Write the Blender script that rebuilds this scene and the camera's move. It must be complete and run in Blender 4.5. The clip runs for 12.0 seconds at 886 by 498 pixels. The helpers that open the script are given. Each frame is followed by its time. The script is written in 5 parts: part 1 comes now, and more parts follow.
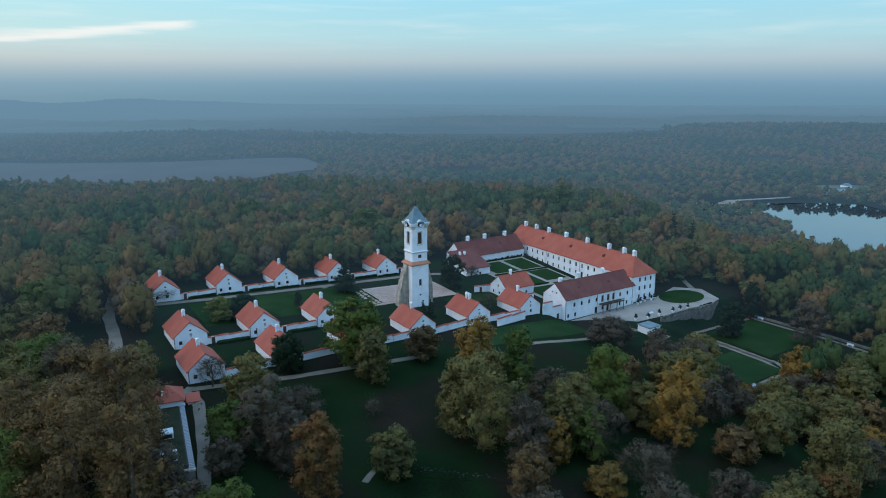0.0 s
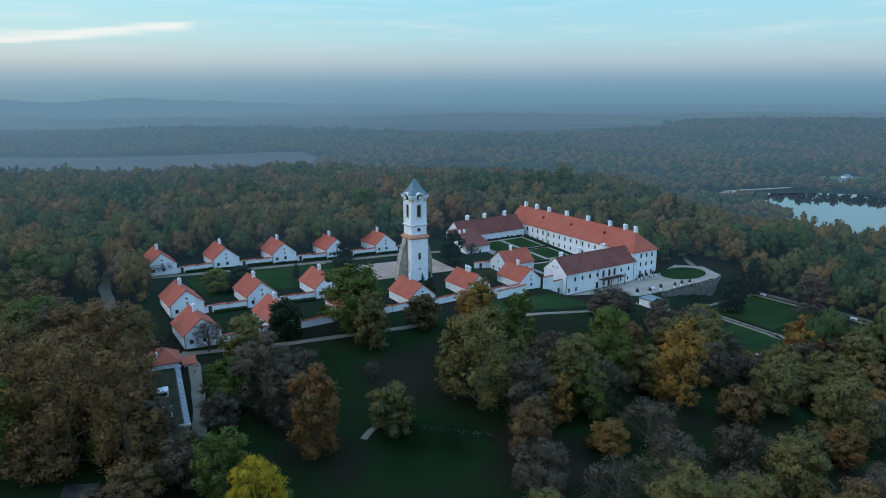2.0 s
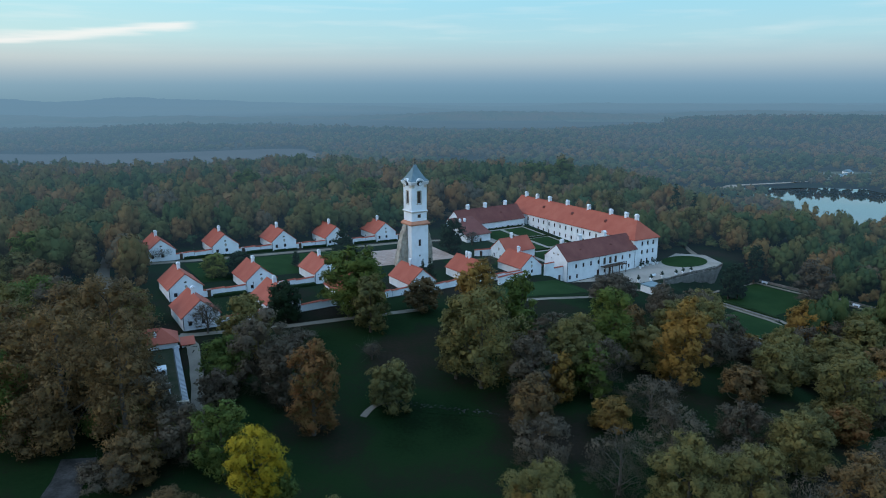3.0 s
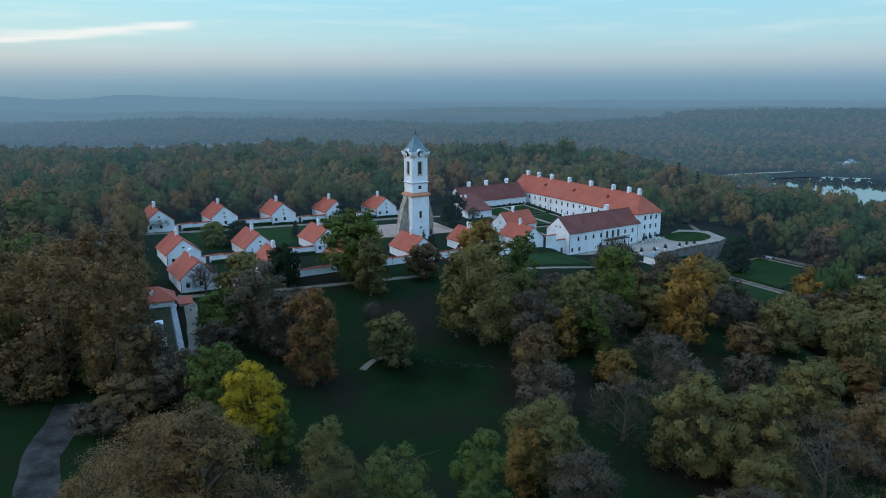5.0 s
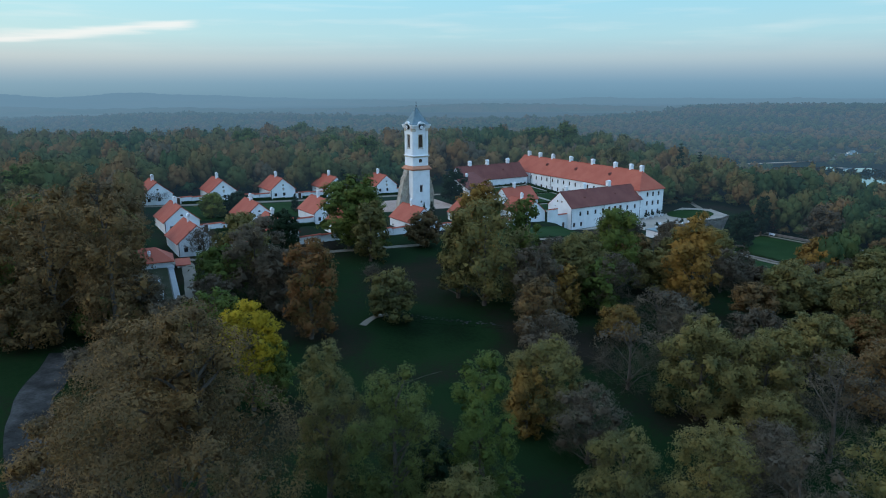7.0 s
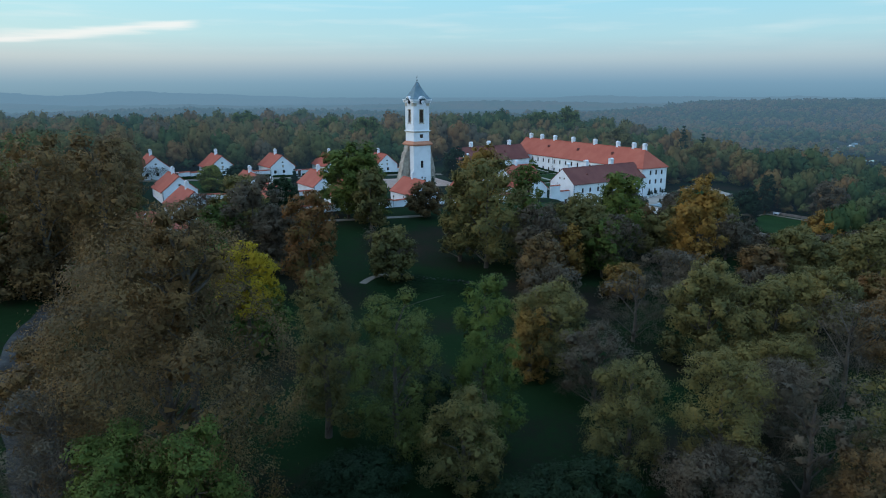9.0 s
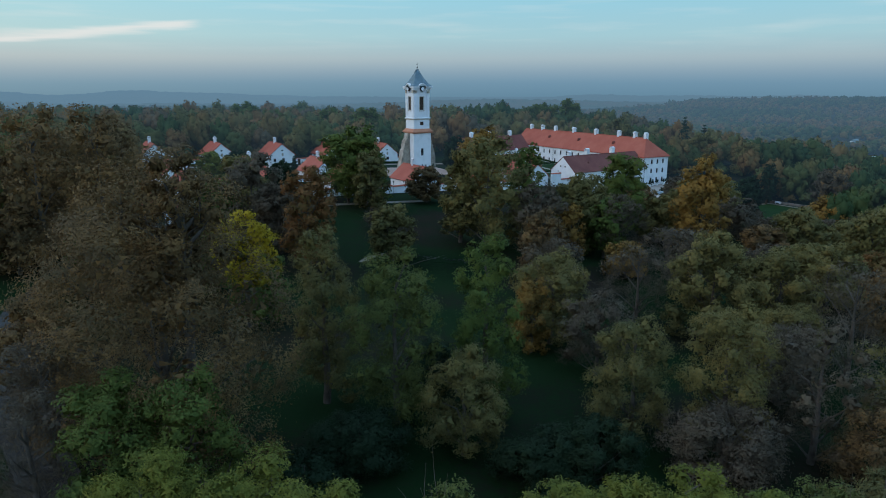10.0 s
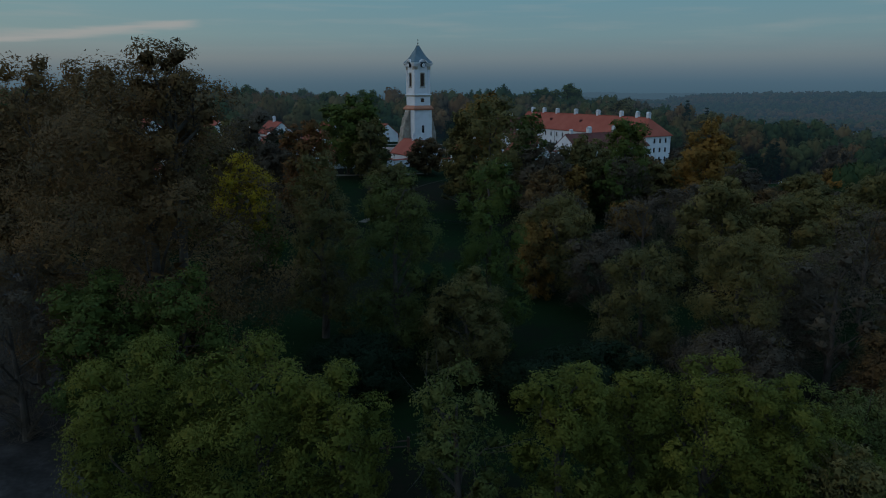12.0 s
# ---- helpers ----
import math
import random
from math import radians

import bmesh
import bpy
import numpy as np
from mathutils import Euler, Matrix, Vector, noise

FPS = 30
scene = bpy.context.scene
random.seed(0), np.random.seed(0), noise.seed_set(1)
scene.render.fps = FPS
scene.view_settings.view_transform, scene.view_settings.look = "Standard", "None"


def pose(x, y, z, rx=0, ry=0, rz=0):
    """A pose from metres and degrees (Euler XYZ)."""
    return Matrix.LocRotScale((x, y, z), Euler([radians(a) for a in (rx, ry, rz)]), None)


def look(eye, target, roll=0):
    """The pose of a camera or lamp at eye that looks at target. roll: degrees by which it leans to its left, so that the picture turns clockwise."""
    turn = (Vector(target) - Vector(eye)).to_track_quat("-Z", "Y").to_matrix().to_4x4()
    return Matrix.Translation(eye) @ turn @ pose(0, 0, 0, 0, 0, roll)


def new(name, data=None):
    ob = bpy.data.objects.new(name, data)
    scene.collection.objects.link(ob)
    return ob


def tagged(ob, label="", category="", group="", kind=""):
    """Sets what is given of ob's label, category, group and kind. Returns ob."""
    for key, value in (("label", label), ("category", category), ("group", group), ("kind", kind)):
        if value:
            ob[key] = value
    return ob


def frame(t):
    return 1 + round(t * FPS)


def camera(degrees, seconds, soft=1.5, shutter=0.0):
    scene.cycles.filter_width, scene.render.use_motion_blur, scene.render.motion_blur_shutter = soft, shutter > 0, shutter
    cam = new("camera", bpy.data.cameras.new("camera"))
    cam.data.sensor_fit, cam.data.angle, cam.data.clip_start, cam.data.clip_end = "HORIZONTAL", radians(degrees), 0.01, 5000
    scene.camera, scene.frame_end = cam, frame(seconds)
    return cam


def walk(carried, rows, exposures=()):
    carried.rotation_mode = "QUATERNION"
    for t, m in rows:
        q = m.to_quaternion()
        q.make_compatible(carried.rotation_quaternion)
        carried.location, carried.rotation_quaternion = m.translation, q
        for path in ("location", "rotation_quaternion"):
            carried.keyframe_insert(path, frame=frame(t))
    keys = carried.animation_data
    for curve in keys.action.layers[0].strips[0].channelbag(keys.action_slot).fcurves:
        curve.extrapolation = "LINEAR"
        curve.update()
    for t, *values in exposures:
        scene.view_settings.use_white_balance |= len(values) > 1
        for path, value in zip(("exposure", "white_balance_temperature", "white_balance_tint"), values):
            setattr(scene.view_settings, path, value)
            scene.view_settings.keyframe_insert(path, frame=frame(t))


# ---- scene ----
cam = camera(65.5, 12.0, soft=1.0)
# seconds, x, y, z in metres, yaw, pitch, roll in degrees: the drone sinks straight down
ROWS = [
    (0.0, 0.000, -0.000, 74.000, -0.000, -13.339, -0.108),
    (0.5, 0.008, 0.030, 71.514, -0.020, -13.314, -0.085),
    (1.0, 0.030, 0.047, 68.982, -0.040, -13.304, -0.059),
    (1.5, 0.047, 0.067, 66.628, -0.050, -13.294, -0.035),
    (2.0, 0.063, 0.088, 64.259, -0.052, -13.287, -0.015),
    (2.5, 0.069, 0.115, 61.884, -0.046, -13.283, 0.001),
    (3.0, 0.063, 0.146, 59.429, -0.034, -13.290, 0.015),
    (5.0, 0.057, 0.235, 49.726, 0.042, -13.356, 0.058),
    (5.5, 0.065, 0.119, 47.484, 0.058, -13.370, 0.062),
    (6.0, 0.071, -0.021, 45.235, 0.074, -13.393, 0.057),
    (6.5, 0.014, 0.002, 43.136, 0.081, -13.405, 0.053),
    (7.0, -0.049, 0.091, 40.914, 0.086, -13.409, 0.049),
    (9.0, -0.181, 0.523, 32.581, 0.150, -13.399, 0.036),
    (9.5, -0.195, 0.626, 30.593, 0.164, -13.400, 0.031),
    (10.0, -0.200, 0.712, 28.454, 0.175, -13.408, 0.024),
    (10.5, -0.222, 0.790, 26.435, 0.186, -13.418, 0.020),
    (11.0, -0.278, 0.855, 24.487, 0.191, -13.433, 0.025),
    (11.5, -0.297, 0.905, 22.779, 0.201, -13.442, 0.041),
    (12.0, -0.326, 0.970, 21.000, 0.219, -13.444, 0.066),
]
walk(cam, [(t, pose(x, y, z, 90 + pitch, roll, yaw)) for t, x, y, z, yaw, pitch, roll in ROWS],
     [(0, 0.22), (9.0, 0.22), (9.7, 0.10), (10.3, -0.16), (10.9, -0.48), (11.5, -0.88), (12.0, -1.26)])

# ---- dusk sky and light ----
def make_world():
    world = bpy.data.worlds.new("dusk_sky")
    world.use_nodes = True
    scene.world = world
    nt = world.node_tree
    nt.nodes.clear()
    n, l = nt.nodes.new, nt.links.new
    out, bg = n("ShaderNodeOutputWorld"), n("ShaderNodeBackground")
    geo = n("ShaderNodeTexCoord")
    sep = n("ShaderNodeSeparateXYZ")
    l(geo.outputs["Generated"], sep.inputs[0])
    ramp = n("ShaderNodeValToRGB")
    mapr = n("ShaderNodeMapRange")
    mapr.inputs["From Min"].default_value, mapr.inputs["From Max"].default_value = -0.1, 0.9
    l(sep.outputs["Z"], mapr.inputs["Value"])
    l(mapr.outputs[0], ramp.inputs[0])
    stops = [(0.0, (0.10, 0.18, 0.24)), (0.085, (0.130, 0.250, 0.350)), (0.103, (0.165, 0.295, 0.405)), (0.116, (0.24, 0.360, 0.455)),
             (0.135, (0.375, 0.485, 0.54)), (0.165, (0.375, 0.60, 0.67)), (0.21, (0.32, 0.62, 0.75)), (0.42, (0.48, 0.86, 1.28)), (1.0, (0.42, 0.80, 1.40))]
    els = ramp.color_ramp.elements
    els[0].position, els[0].color = stops[0][0], (*stops[0][1], 1)
    els[1].position, els[1].color = stops[-1][0], (*stops[-1][1], 1)
    for p, c in stops[1:-1]:
        e = els.new(p)
        e.color = (*c, 1)
    # warmer towards the west, where the sun has gone down
    west = n("ShaderNodeMapRange")
    west.inputs["From Min"].default_value, west.inputs["From Max"].default_value = 0.2, -1.0
    west.interpolation_type = "SMOOTHSTEP"
    l(sep.outputs["X"], west.inputs["Value"])
    warm = n("ShaderNodeMix")
    warm.data_type, warm.blend_type = "RGBA", "MULTIPLY"
    l(west.outputs[0], warm.inputs["Factor"])
    l(ramp.outputs[0], warm.inputs["A"])
    warm.inputs["B"].default_value = (1.42, 1.20, 1.05, 1)
    # one thin lit streak of cloud low in the north-west, and fainter wisps above the haze
    def math_node(op, x, y=None, z=None):
        m = n("ShaderNodeMath")
        m.operation = op
        for k, q in enumerate((x, y, z)):
            if q is None:
                continue
            if isinstance(q, float):
                m.inputs[k].default_value = q
            else:
                l(q, m.inputs[k])
        return m.outputs[0]

    stretch = n("ShaderNodeMapping")
    stretch.inputs["Scale"].default_value = (7.0, 7.0, 90.0)
    stretch.inputs["Rotation"].default_value = (0, radians(4.5), 0)
    l(geo.outputs["Generated"], stretch.inputs["Vector"])
    streak = n("ShaderNodeTexNoise")
    streak.inputs["Scale"].default_value, streak.inputs["Detail"].default_value = 1.0, 5.0
    l(stretch.outputs[0], streak.inputs["Vector"])
    ax = sep.outputs["X"]
    # height of the streak's middle and its thickness along the sky
    mid = math_node("MULTIPLY_ADD", ax, 0.115, 0.1155)
    wob = math_node("MULTIPLY_ADD", streak.outputs["Fac"], 0.022, -0.011)
    rise = math_node("SUBTRACT", sep.outputs["Z"], math_node("ADD", mid, wob))
    off = math_node("ABSOLUTE", rise)
    thick = n("ShaderNodeMapRange")
    for k, q in zip(("From Min", "From Max", "To Min", "To Max"), (-0.60, -0.34, 0.012, 0.0085)):
        thick.inputs[k].default_value = q
    l(ax, thick.inputs["Value"])
    soft = n("ShaderNodeMapRange")
    soft.interpolation_type = "SMOOTHSTEP"
    for k, q in zip(("From Min", "From Max", "To Min", "To Max"), (0.0, 1.0, 1.0, 0.0)):
        soft.inputs[k].default_value = q
    l(math_node("DIVIDE", off, thick.outputs[0]), soft.inputs["Value"])
    ends = n("ShaderNodeMapRange")
    ends.interpolation_type = "SMOOTHSTEP"
    for k, q in zip(("From Min", "From Max", "To Min", "To Max"), (-0.312, -0.345, 0.0, 1.0)):
        ends.inputs[k].default_value = q
    l(ax, ends.inputs["Value"])
    ahead = n("ShaderNodeMapRange")
    for k, q in zip(("From Min", "From Max"), (0.0, 0.3)):
        ahead.inputs[k].default_value = q
    l(sep.outputs["Y"], ahead.inputs["Value"])
    line = math_node("MULTIPLY", math_node("MULTIPLY", soft.outputs[0], ends.outputs[0]), ahead.outputs[0])
    line = math_node("MULTIPLY", line, 0.72)
    thin = n("ShaderNodeMapRange")
    thin.inputs["From Min"].default_value, thin.inputs["From Max"].default_value, thin.inputs["To Max"].default_value = 0.5, 0.8, 0.22
    l(streak.outputs["Fac"], thin.inputs["Value"])
    above = n("ShaderNodeMapRange")
    above.inputs["From Min"].default_value, above.inputs["From Max"].default_value = 0.035, 0.07
    l(sep.outputs["Z"], above.inputs["Value"])
    wisps = math_node("MULTIPLY", thin.outputs[0], above.outputs[0])
    cloud = n("ShaderNodeMix")
    cloud.data_type = "RGBA"
    l(math_node("MAXIMUM", line, wisps), cloud.inputs["Factor"])
    l(warm.outputs["Result"], cloud.inputs["A"])
    cloud.inputs["B"].default_value = (0.86, 0.83, 0.80, 1)
    l(cloud.outputs["Result"], bg.inputs["Color"])
    bg.inputs["Strength"].default_value = 1.0
    l(bg.outputs[0], out.inputs["Surface"])


make_world()
sun = new("sun", bpy.data.lights.new("sun", "SUN"))
sun.data.energy, sun.data.angle, sun.data.color = 0.7, radians(25), (1.0, 0.90, 0.86)
sun.matrix_world = look((-300, -120, 190), (0, 0, 0))


# ---- materials ----
def material(name, colours, rough=0.8, scale=1.0, fine=12.0, bump=0.0, metal=0.0, island=0.0, attribute="", translucent=0.0, spec=0.3, obj_random=0.0):
    """Two scales of noise pick among the colours; island and obj_random vary piece by piece."""
    m = bpy.data.materials.new(name)
    m.use_nodes = True
    nt = m.node_tree
    n, l = nt.nodes.new, nt.links.new
    bsdf = nt.nodes["Principled BSDF"]
    tc = n("ShaderNodeTexCoord")
    big, small = n("ShaderNodeTexNoise"), n("ShaderNodeTexNoise")
    big.inputs["Scale"].default_value, small.inputs["Scale"].default_value = scale, fine
    big.inputs["Detail"].default_value, small.inputs["Detail"].default_value = 3.0, 4.0
    l(tc.outputs["Object"], big.inputs["Vector"])
    l(tc.outputs["Object"], small.inputs["Vector"])
    add = n("ShaderNodeMath")
    add.operation = "MULTIPLY_ADD"
    add.inputs[1].default_value = 0.35
    l(small.outputs["Fac"], add.inputs[0])
    l(big.outputs["Fac"], add.inputs[2])
    value = add.outputs[0]
    off = 0.675
    if attribute:
        at = n("ShaderNodeAttribute")
        at.attribute_name = attribute
        mix = n("ShaderNodeMath")
        mix.operation = "MULTIPLY_ADD"
        mix.inputs[1].default_value = 0.35
        l(value, mix.inputs[0])
        l(at.outputs["Fac"], mix.inputs[2])
        value, off = mix.outputs[0], 0.735
    for source, weight in (("island", island), ("object", obj_random)):
        if weight:
            src = n("ShaderNodeNewGeometry").outputs["Random Per Island"] if source == "island" else n("ShaderNodeObjectInfo").outputs["Random"]
            mix = n("ShaderNodeMath")
            mix.operation = "MULTIPLY_ADD"
            mix.inputs[1].default_value = weight
            l(src, mix.inputs[0])
            l(value, mix.inputs[2])
            value, off = mix.outputs[0], off + weight / 2
    fit = n("ShaderNodeMapRange")
    half = 0.5 if attribute else 0.25 + 0.5 * (island + obj_random)
    fit.inputs["From Min"].default_value, fit.inputs["From Max"].default_value = off - half, off + half
    l(value, fit.inputs["Value"])
    ramp = n("ShaderNodeValToRGB")
    els = ramp.color_ramp.elements
    for i, c in enumerate(colours):
        e = els[i] if i < 2 else els.new(1.0)
        e.position = i / (len(colours) - 1)
        e.color = (*c, 1)
    # positions must rise, so write them again in order
    for i, c in enumerate(colours):
        els[i].position, els[i].color = i / (len(colours) - 1), (*c, 1)
    l(fit.outputs[0], ramp.inputs[0])
    l(ramp.outputs[0], bsdf.inputs["Base Color"])
    bsdf.inputs["Roughness"].default_value, bsdf.inputs["Metallic"].default_value = rough, metal
    bsdf.inputs["Specular IOR Level"].default_value = spec
    if bump:
        b = n("ShaderNodeBump")
        b.inputs["Strength"].default_value, b.inputs["Distance"].default_value = 0.6, bump
        l(small.outputs["Fac"], b.inputs["Height"])
        l(b.outputs[0], bsdf.inputs["Normal"])
    if translucent:
        tr, ms = n("ShaderNodeBsdfTranslucent"), n("ShaderNodeMixShader")
        l(ramp.outputs[0], tr.inputs["Color"])
        ms.inputs[0].default_value = translucent
        l(bsdf.outputs[0], ms.inputs[1])
        l(tr.outputs[0], ms.inputs[2])
        l(ms.outputs[0], nt.nodes["Material Output"].inputs["Surface"])
    return m


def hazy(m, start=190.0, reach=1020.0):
    """Paints evening mist into m as emission, thicker northward, to the west and over the valley."""
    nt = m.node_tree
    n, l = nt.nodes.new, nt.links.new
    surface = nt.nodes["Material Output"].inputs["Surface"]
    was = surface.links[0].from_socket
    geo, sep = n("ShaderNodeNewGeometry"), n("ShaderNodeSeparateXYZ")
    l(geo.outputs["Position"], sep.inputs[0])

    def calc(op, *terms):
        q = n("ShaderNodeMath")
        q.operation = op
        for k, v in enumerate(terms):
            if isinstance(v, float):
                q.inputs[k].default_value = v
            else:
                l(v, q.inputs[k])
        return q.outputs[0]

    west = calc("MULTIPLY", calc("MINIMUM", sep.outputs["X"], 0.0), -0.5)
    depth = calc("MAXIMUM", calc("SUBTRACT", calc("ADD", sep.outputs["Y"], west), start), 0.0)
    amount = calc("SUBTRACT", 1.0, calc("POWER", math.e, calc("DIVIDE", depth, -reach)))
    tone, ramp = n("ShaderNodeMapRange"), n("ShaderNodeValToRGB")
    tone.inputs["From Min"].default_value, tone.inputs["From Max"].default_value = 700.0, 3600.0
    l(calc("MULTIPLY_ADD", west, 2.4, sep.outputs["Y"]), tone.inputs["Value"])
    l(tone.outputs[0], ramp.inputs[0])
    ramp.color_ramp.elements[0].color, ramp.color_ramp.elements[1].color = (*HAZE_GLOW_NEAR, 1), (*HAZE_GLOW_FAR, 1)
    # haze colour given off by the surface itself
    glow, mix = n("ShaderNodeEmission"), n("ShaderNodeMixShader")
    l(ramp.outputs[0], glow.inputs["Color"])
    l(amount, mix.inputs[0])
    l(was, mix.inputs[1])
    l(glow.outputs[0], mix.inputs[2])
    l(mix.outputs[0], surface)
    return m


# emission colours of the painted haze, nearer and farther north
HAZE_GLOW_NEAR, HAZE_GLOW_FAR = (0.072, 0.140, 0.214), (0.124, 0.228, 0.322)
PLASTER = material("white_plaster", [(0.62, 0.62, 0.62), (0.73, 0.73, 0.735), (0.78, 0.78, 0.785)], 0.9, 0.35, 6.0, 0.004)
TILES = material("clay_roof_tiles", [(0.28, 0.060, 0.037), (0.345, 0.082, 0.049), (0.40, 0.110, 0.067)], 0.85, 0.25, 9.0, 0.02, obj_random=0.15, island=0.1)
TILES_OLD = material("weathered_dark_red_roof_tiles", [(0.110, 0.034, 0.027), (0.145, 0.047, 0.037), (0.180, 0.064, 0.049)], 0.85, 0.25, 9.0, 0.02, island=0.1)
RUBBLE = material("grey_rubble_stone", [(0.207, 0.171, 0.134), (0.366, 0.309, 0.249), (0.512, 0.443, 0.358)], 0.95, 0.7, 2.5, 0.3)
GREYSTONE = material("weathered_grey_stone", [(0.09, 0.082, 0.072), (0.14, 0.128, 0.113), (0.20, 0.182, 0.16)], 0.95, 0.6, 2.5, 0.15)
LOUVRE = material("grey_painted_metal", [(0.26, 0.275, 0.29), (0.32, 0.335, 0.35)], 0.5, 1.0, 8.0)
GLASS = material("dark_window_glass", [(0.02, 0.022, 0.025), (0.03, 0.032, 0.036)], 0.12, 1.0, 3.0, spec=0.5)
TIMBER = material("dark_brown_timber", [(0.05, 0.03, 0.02), (0.09, 0.055, 0.035)], 0.7, 1.5, 14.0, 0.004)
STONE = material("pale_sandstone_trim", [(0.42, 0.36, 0.28), (0.52, 0.46, 0.37)], 0.85, 1.0, 12.0, 0.004)
PINK = material("terracotta_band", [(0.42, 0.17, 0.10), (0.50, 0.22, 0.13)], 0.85, 0.6, 9.0, 0.01)
COPPER = material("blue_grey_sheet_metal", [(0.090, 0.136, 0.150), (0.119, 0.173, 0.189), (0.152, 0.211, 0.227)], 0.5, 0.5, 7.0, 0.003, metal=0.3, spec=0.5)
IRON = material("dark_iron", [(0.03, 0.03, 0.032), (0.05, 0.05, 0.052)], 0.5, 2.0, 12.0, metal=0.6)
GRAVEL = material("pale_gravel", [(0.21, 0.18, 0.15), (0.275, 0.24, 0.20), (0.32, 0.28, 0.24)], 0.95, 0.2, 5.0, 0.02)
SANDY = material("sandy_path", [(0.13, 0.108, 0.082), (0.175, 0.146, 0.112), (0.21, 0.178, 0.138)], 0.95, 0.2, 5.0, 0.02)
DIRT = material("bare_earth_track", [(0.016, 0.015, 0.013), (0.037, 0.035, 0.032), (0.072, 0.068, 0.063)], 0.95, 0.35, 3.0, 0.04, spec=0.05)
PAVING = material("pinkish_stone_paving", [(0.270, 0.181, 0.138), (0.365, 0.250, 0.198), (0.446, 0.331, 0.270)], 0.9, 0.5, 6.0, 0.01, obj_random=0.25)
LAWN = material("mown_lawn", [(0.012, 0.030, 0.010), (0.016, 0.038, 0.012), (0.022, 0.047, 0.016)], 0.95, 0.12, 4.0, 0.03, spec=0.05)
# meadow and litter base kept near black, with the trees' shade in its colour
EARTH = hazy(material("shade_darkened_meadow_and_leaf_litter", [(0.005, 0.011, 0.004), (0.007, 0.018, 0.006), (0.009, 0.021, 0.007), (0.012, 0.015, 0.008), (0.019, 0.015, 0.010), (0.022, 0.018, 0.013)], 0.97, 0.045, 1.6, 0.08, spec=0.02))
BARK = material("grey_brown_bark", [(0.045, 0.035, 0.028), (0.08, 0.065, 0.052), (0.11, 0.095, 0.08)], 0.95, 1.2, 9.0, 0.03)
HEDGE = material("clipped_dark_hedge", [(0.012, 0.026, 0.010), (0.02, 0.04, 0.015)], 0.9, 0.8, 9.0, 0.06, spec=0.05)
WATER = material("still_lake_water", [(0.012, 0.02, 0.024), (0.016, 0.026, 0.03)], 0.03, 0.02, 0.4, 0.002, spec=0.5)
WHITE_METAL = material("white_painted_metal", [(0.62, 0.64, 0.66), (0.70, 0.72, 0.74)], 0.5, 1.0, 8.0)
SEDUM = material("planted_flat_roof", [(0.018, 0.028, 0.013), (0.032, 0.036, 0.02), (0.05, 0.045, 0.03)], 0.95, 0.4, 5.0, 0.05, spec=0.05)

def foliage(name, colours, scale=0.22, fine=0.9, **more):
    """Dull leaf surface: tone drifts through the crown and a little from spray to spray; haze glow mixed in."""
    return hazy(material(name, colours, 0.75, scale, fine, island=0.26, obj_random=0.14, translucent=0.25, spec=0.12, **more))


LEAF = {
    "lime": foliage("yellow_green_leaves", [(0.061, 0.079, 0.020), (0.131, 0.139, 0.025), (0.216, 0.189, 0.032)]),
    "green": foliage("green_leaves", [(0.039, 0.068, 0.021), (0.083, 0.112, 0.026), (0.153, 0.156, 0.030)]),
    "olive": foliage("olive_autumn_leaves", [(0.053, 0.061, 0.031), (0.108, 0.102, 0.039), (0.170, 0.136, 0.044), (0.231, 0.146, 0.044)]),
    "yellow": foliage("yellow_autumn_leaves", [(0.14, 0.125, 0.014), (0.33, 0.235, 0.017), (0.46, 0.31, 0.02)]),
    "orange": foliage("orange_autumn_leaves", [(0.100, 0.080, 0.032), (0.235, 0.135, 0.034), (0.350, 0.180, 0.037)]),
    "brown": foliage("brown_autumn_leaves", [(0.091, 0.077, 0.035), (0.099, 0.069, 0.035), (0.190, 0.112, 0.043), (0.271, 0.143, 0.046)]),
    "rust": foliage("rust_red_and_green_leaves", [(0.074, 0.085, 0.024), (0.165, 0.082, 0.030), (0.268, 0.102, 0.035)]),
    "bare": foliage("grey_bare_twigs", [(0.062, 0.051, 0.036), (0.099, 0.078, 0.053), (0.136, 0.106, 0.067)]),
    "pale": foliage("pale_green_thinning_leaves", [(0.056, 0.074, 0.023), (0.106, 0.118, 0.032), (0.167, 0.155, 0.040)]),
    "dark": foliage("dark_evergreen_needles", [(0.012, 0.026, 0.012), (0.023, 0.042, 0.018)], 0.4, 2.5),
}
WOOD_MIX = [(0.046, 0.076, 0.034), (0.068, 0.092, 0.034), (0.098, 0.104, 0.038), (0.132, 0.112, 0.042), (0.172, 0.112, 0.044), (0.190, 0.104, 0.044), (0.122, 0.100, 0.064)]
# woods, fields, valley, hills and plain all glow with the painted haze
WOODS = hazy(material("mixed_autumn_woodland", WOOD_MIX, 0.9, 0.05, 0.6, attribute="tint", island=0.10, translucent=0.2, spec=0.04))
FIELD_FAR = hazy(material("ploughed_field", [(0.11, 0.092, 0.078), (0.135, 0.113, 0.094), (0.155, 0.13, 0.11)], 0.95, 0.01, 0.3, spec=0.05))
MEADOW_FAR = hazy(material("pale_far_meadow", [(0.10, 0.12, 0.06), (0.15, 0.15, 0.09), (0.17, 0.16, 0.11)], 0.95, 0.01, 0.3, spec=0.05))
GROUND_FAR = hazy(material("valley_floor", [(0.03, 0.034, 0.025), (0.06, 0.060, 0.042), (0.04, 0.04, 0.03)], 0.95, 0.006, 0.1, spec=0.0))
HILL = hazy(material("haze_glow_wooded_hill", WOOD_MIX, 0.9, 0.01, 0.06, spec=0.02))
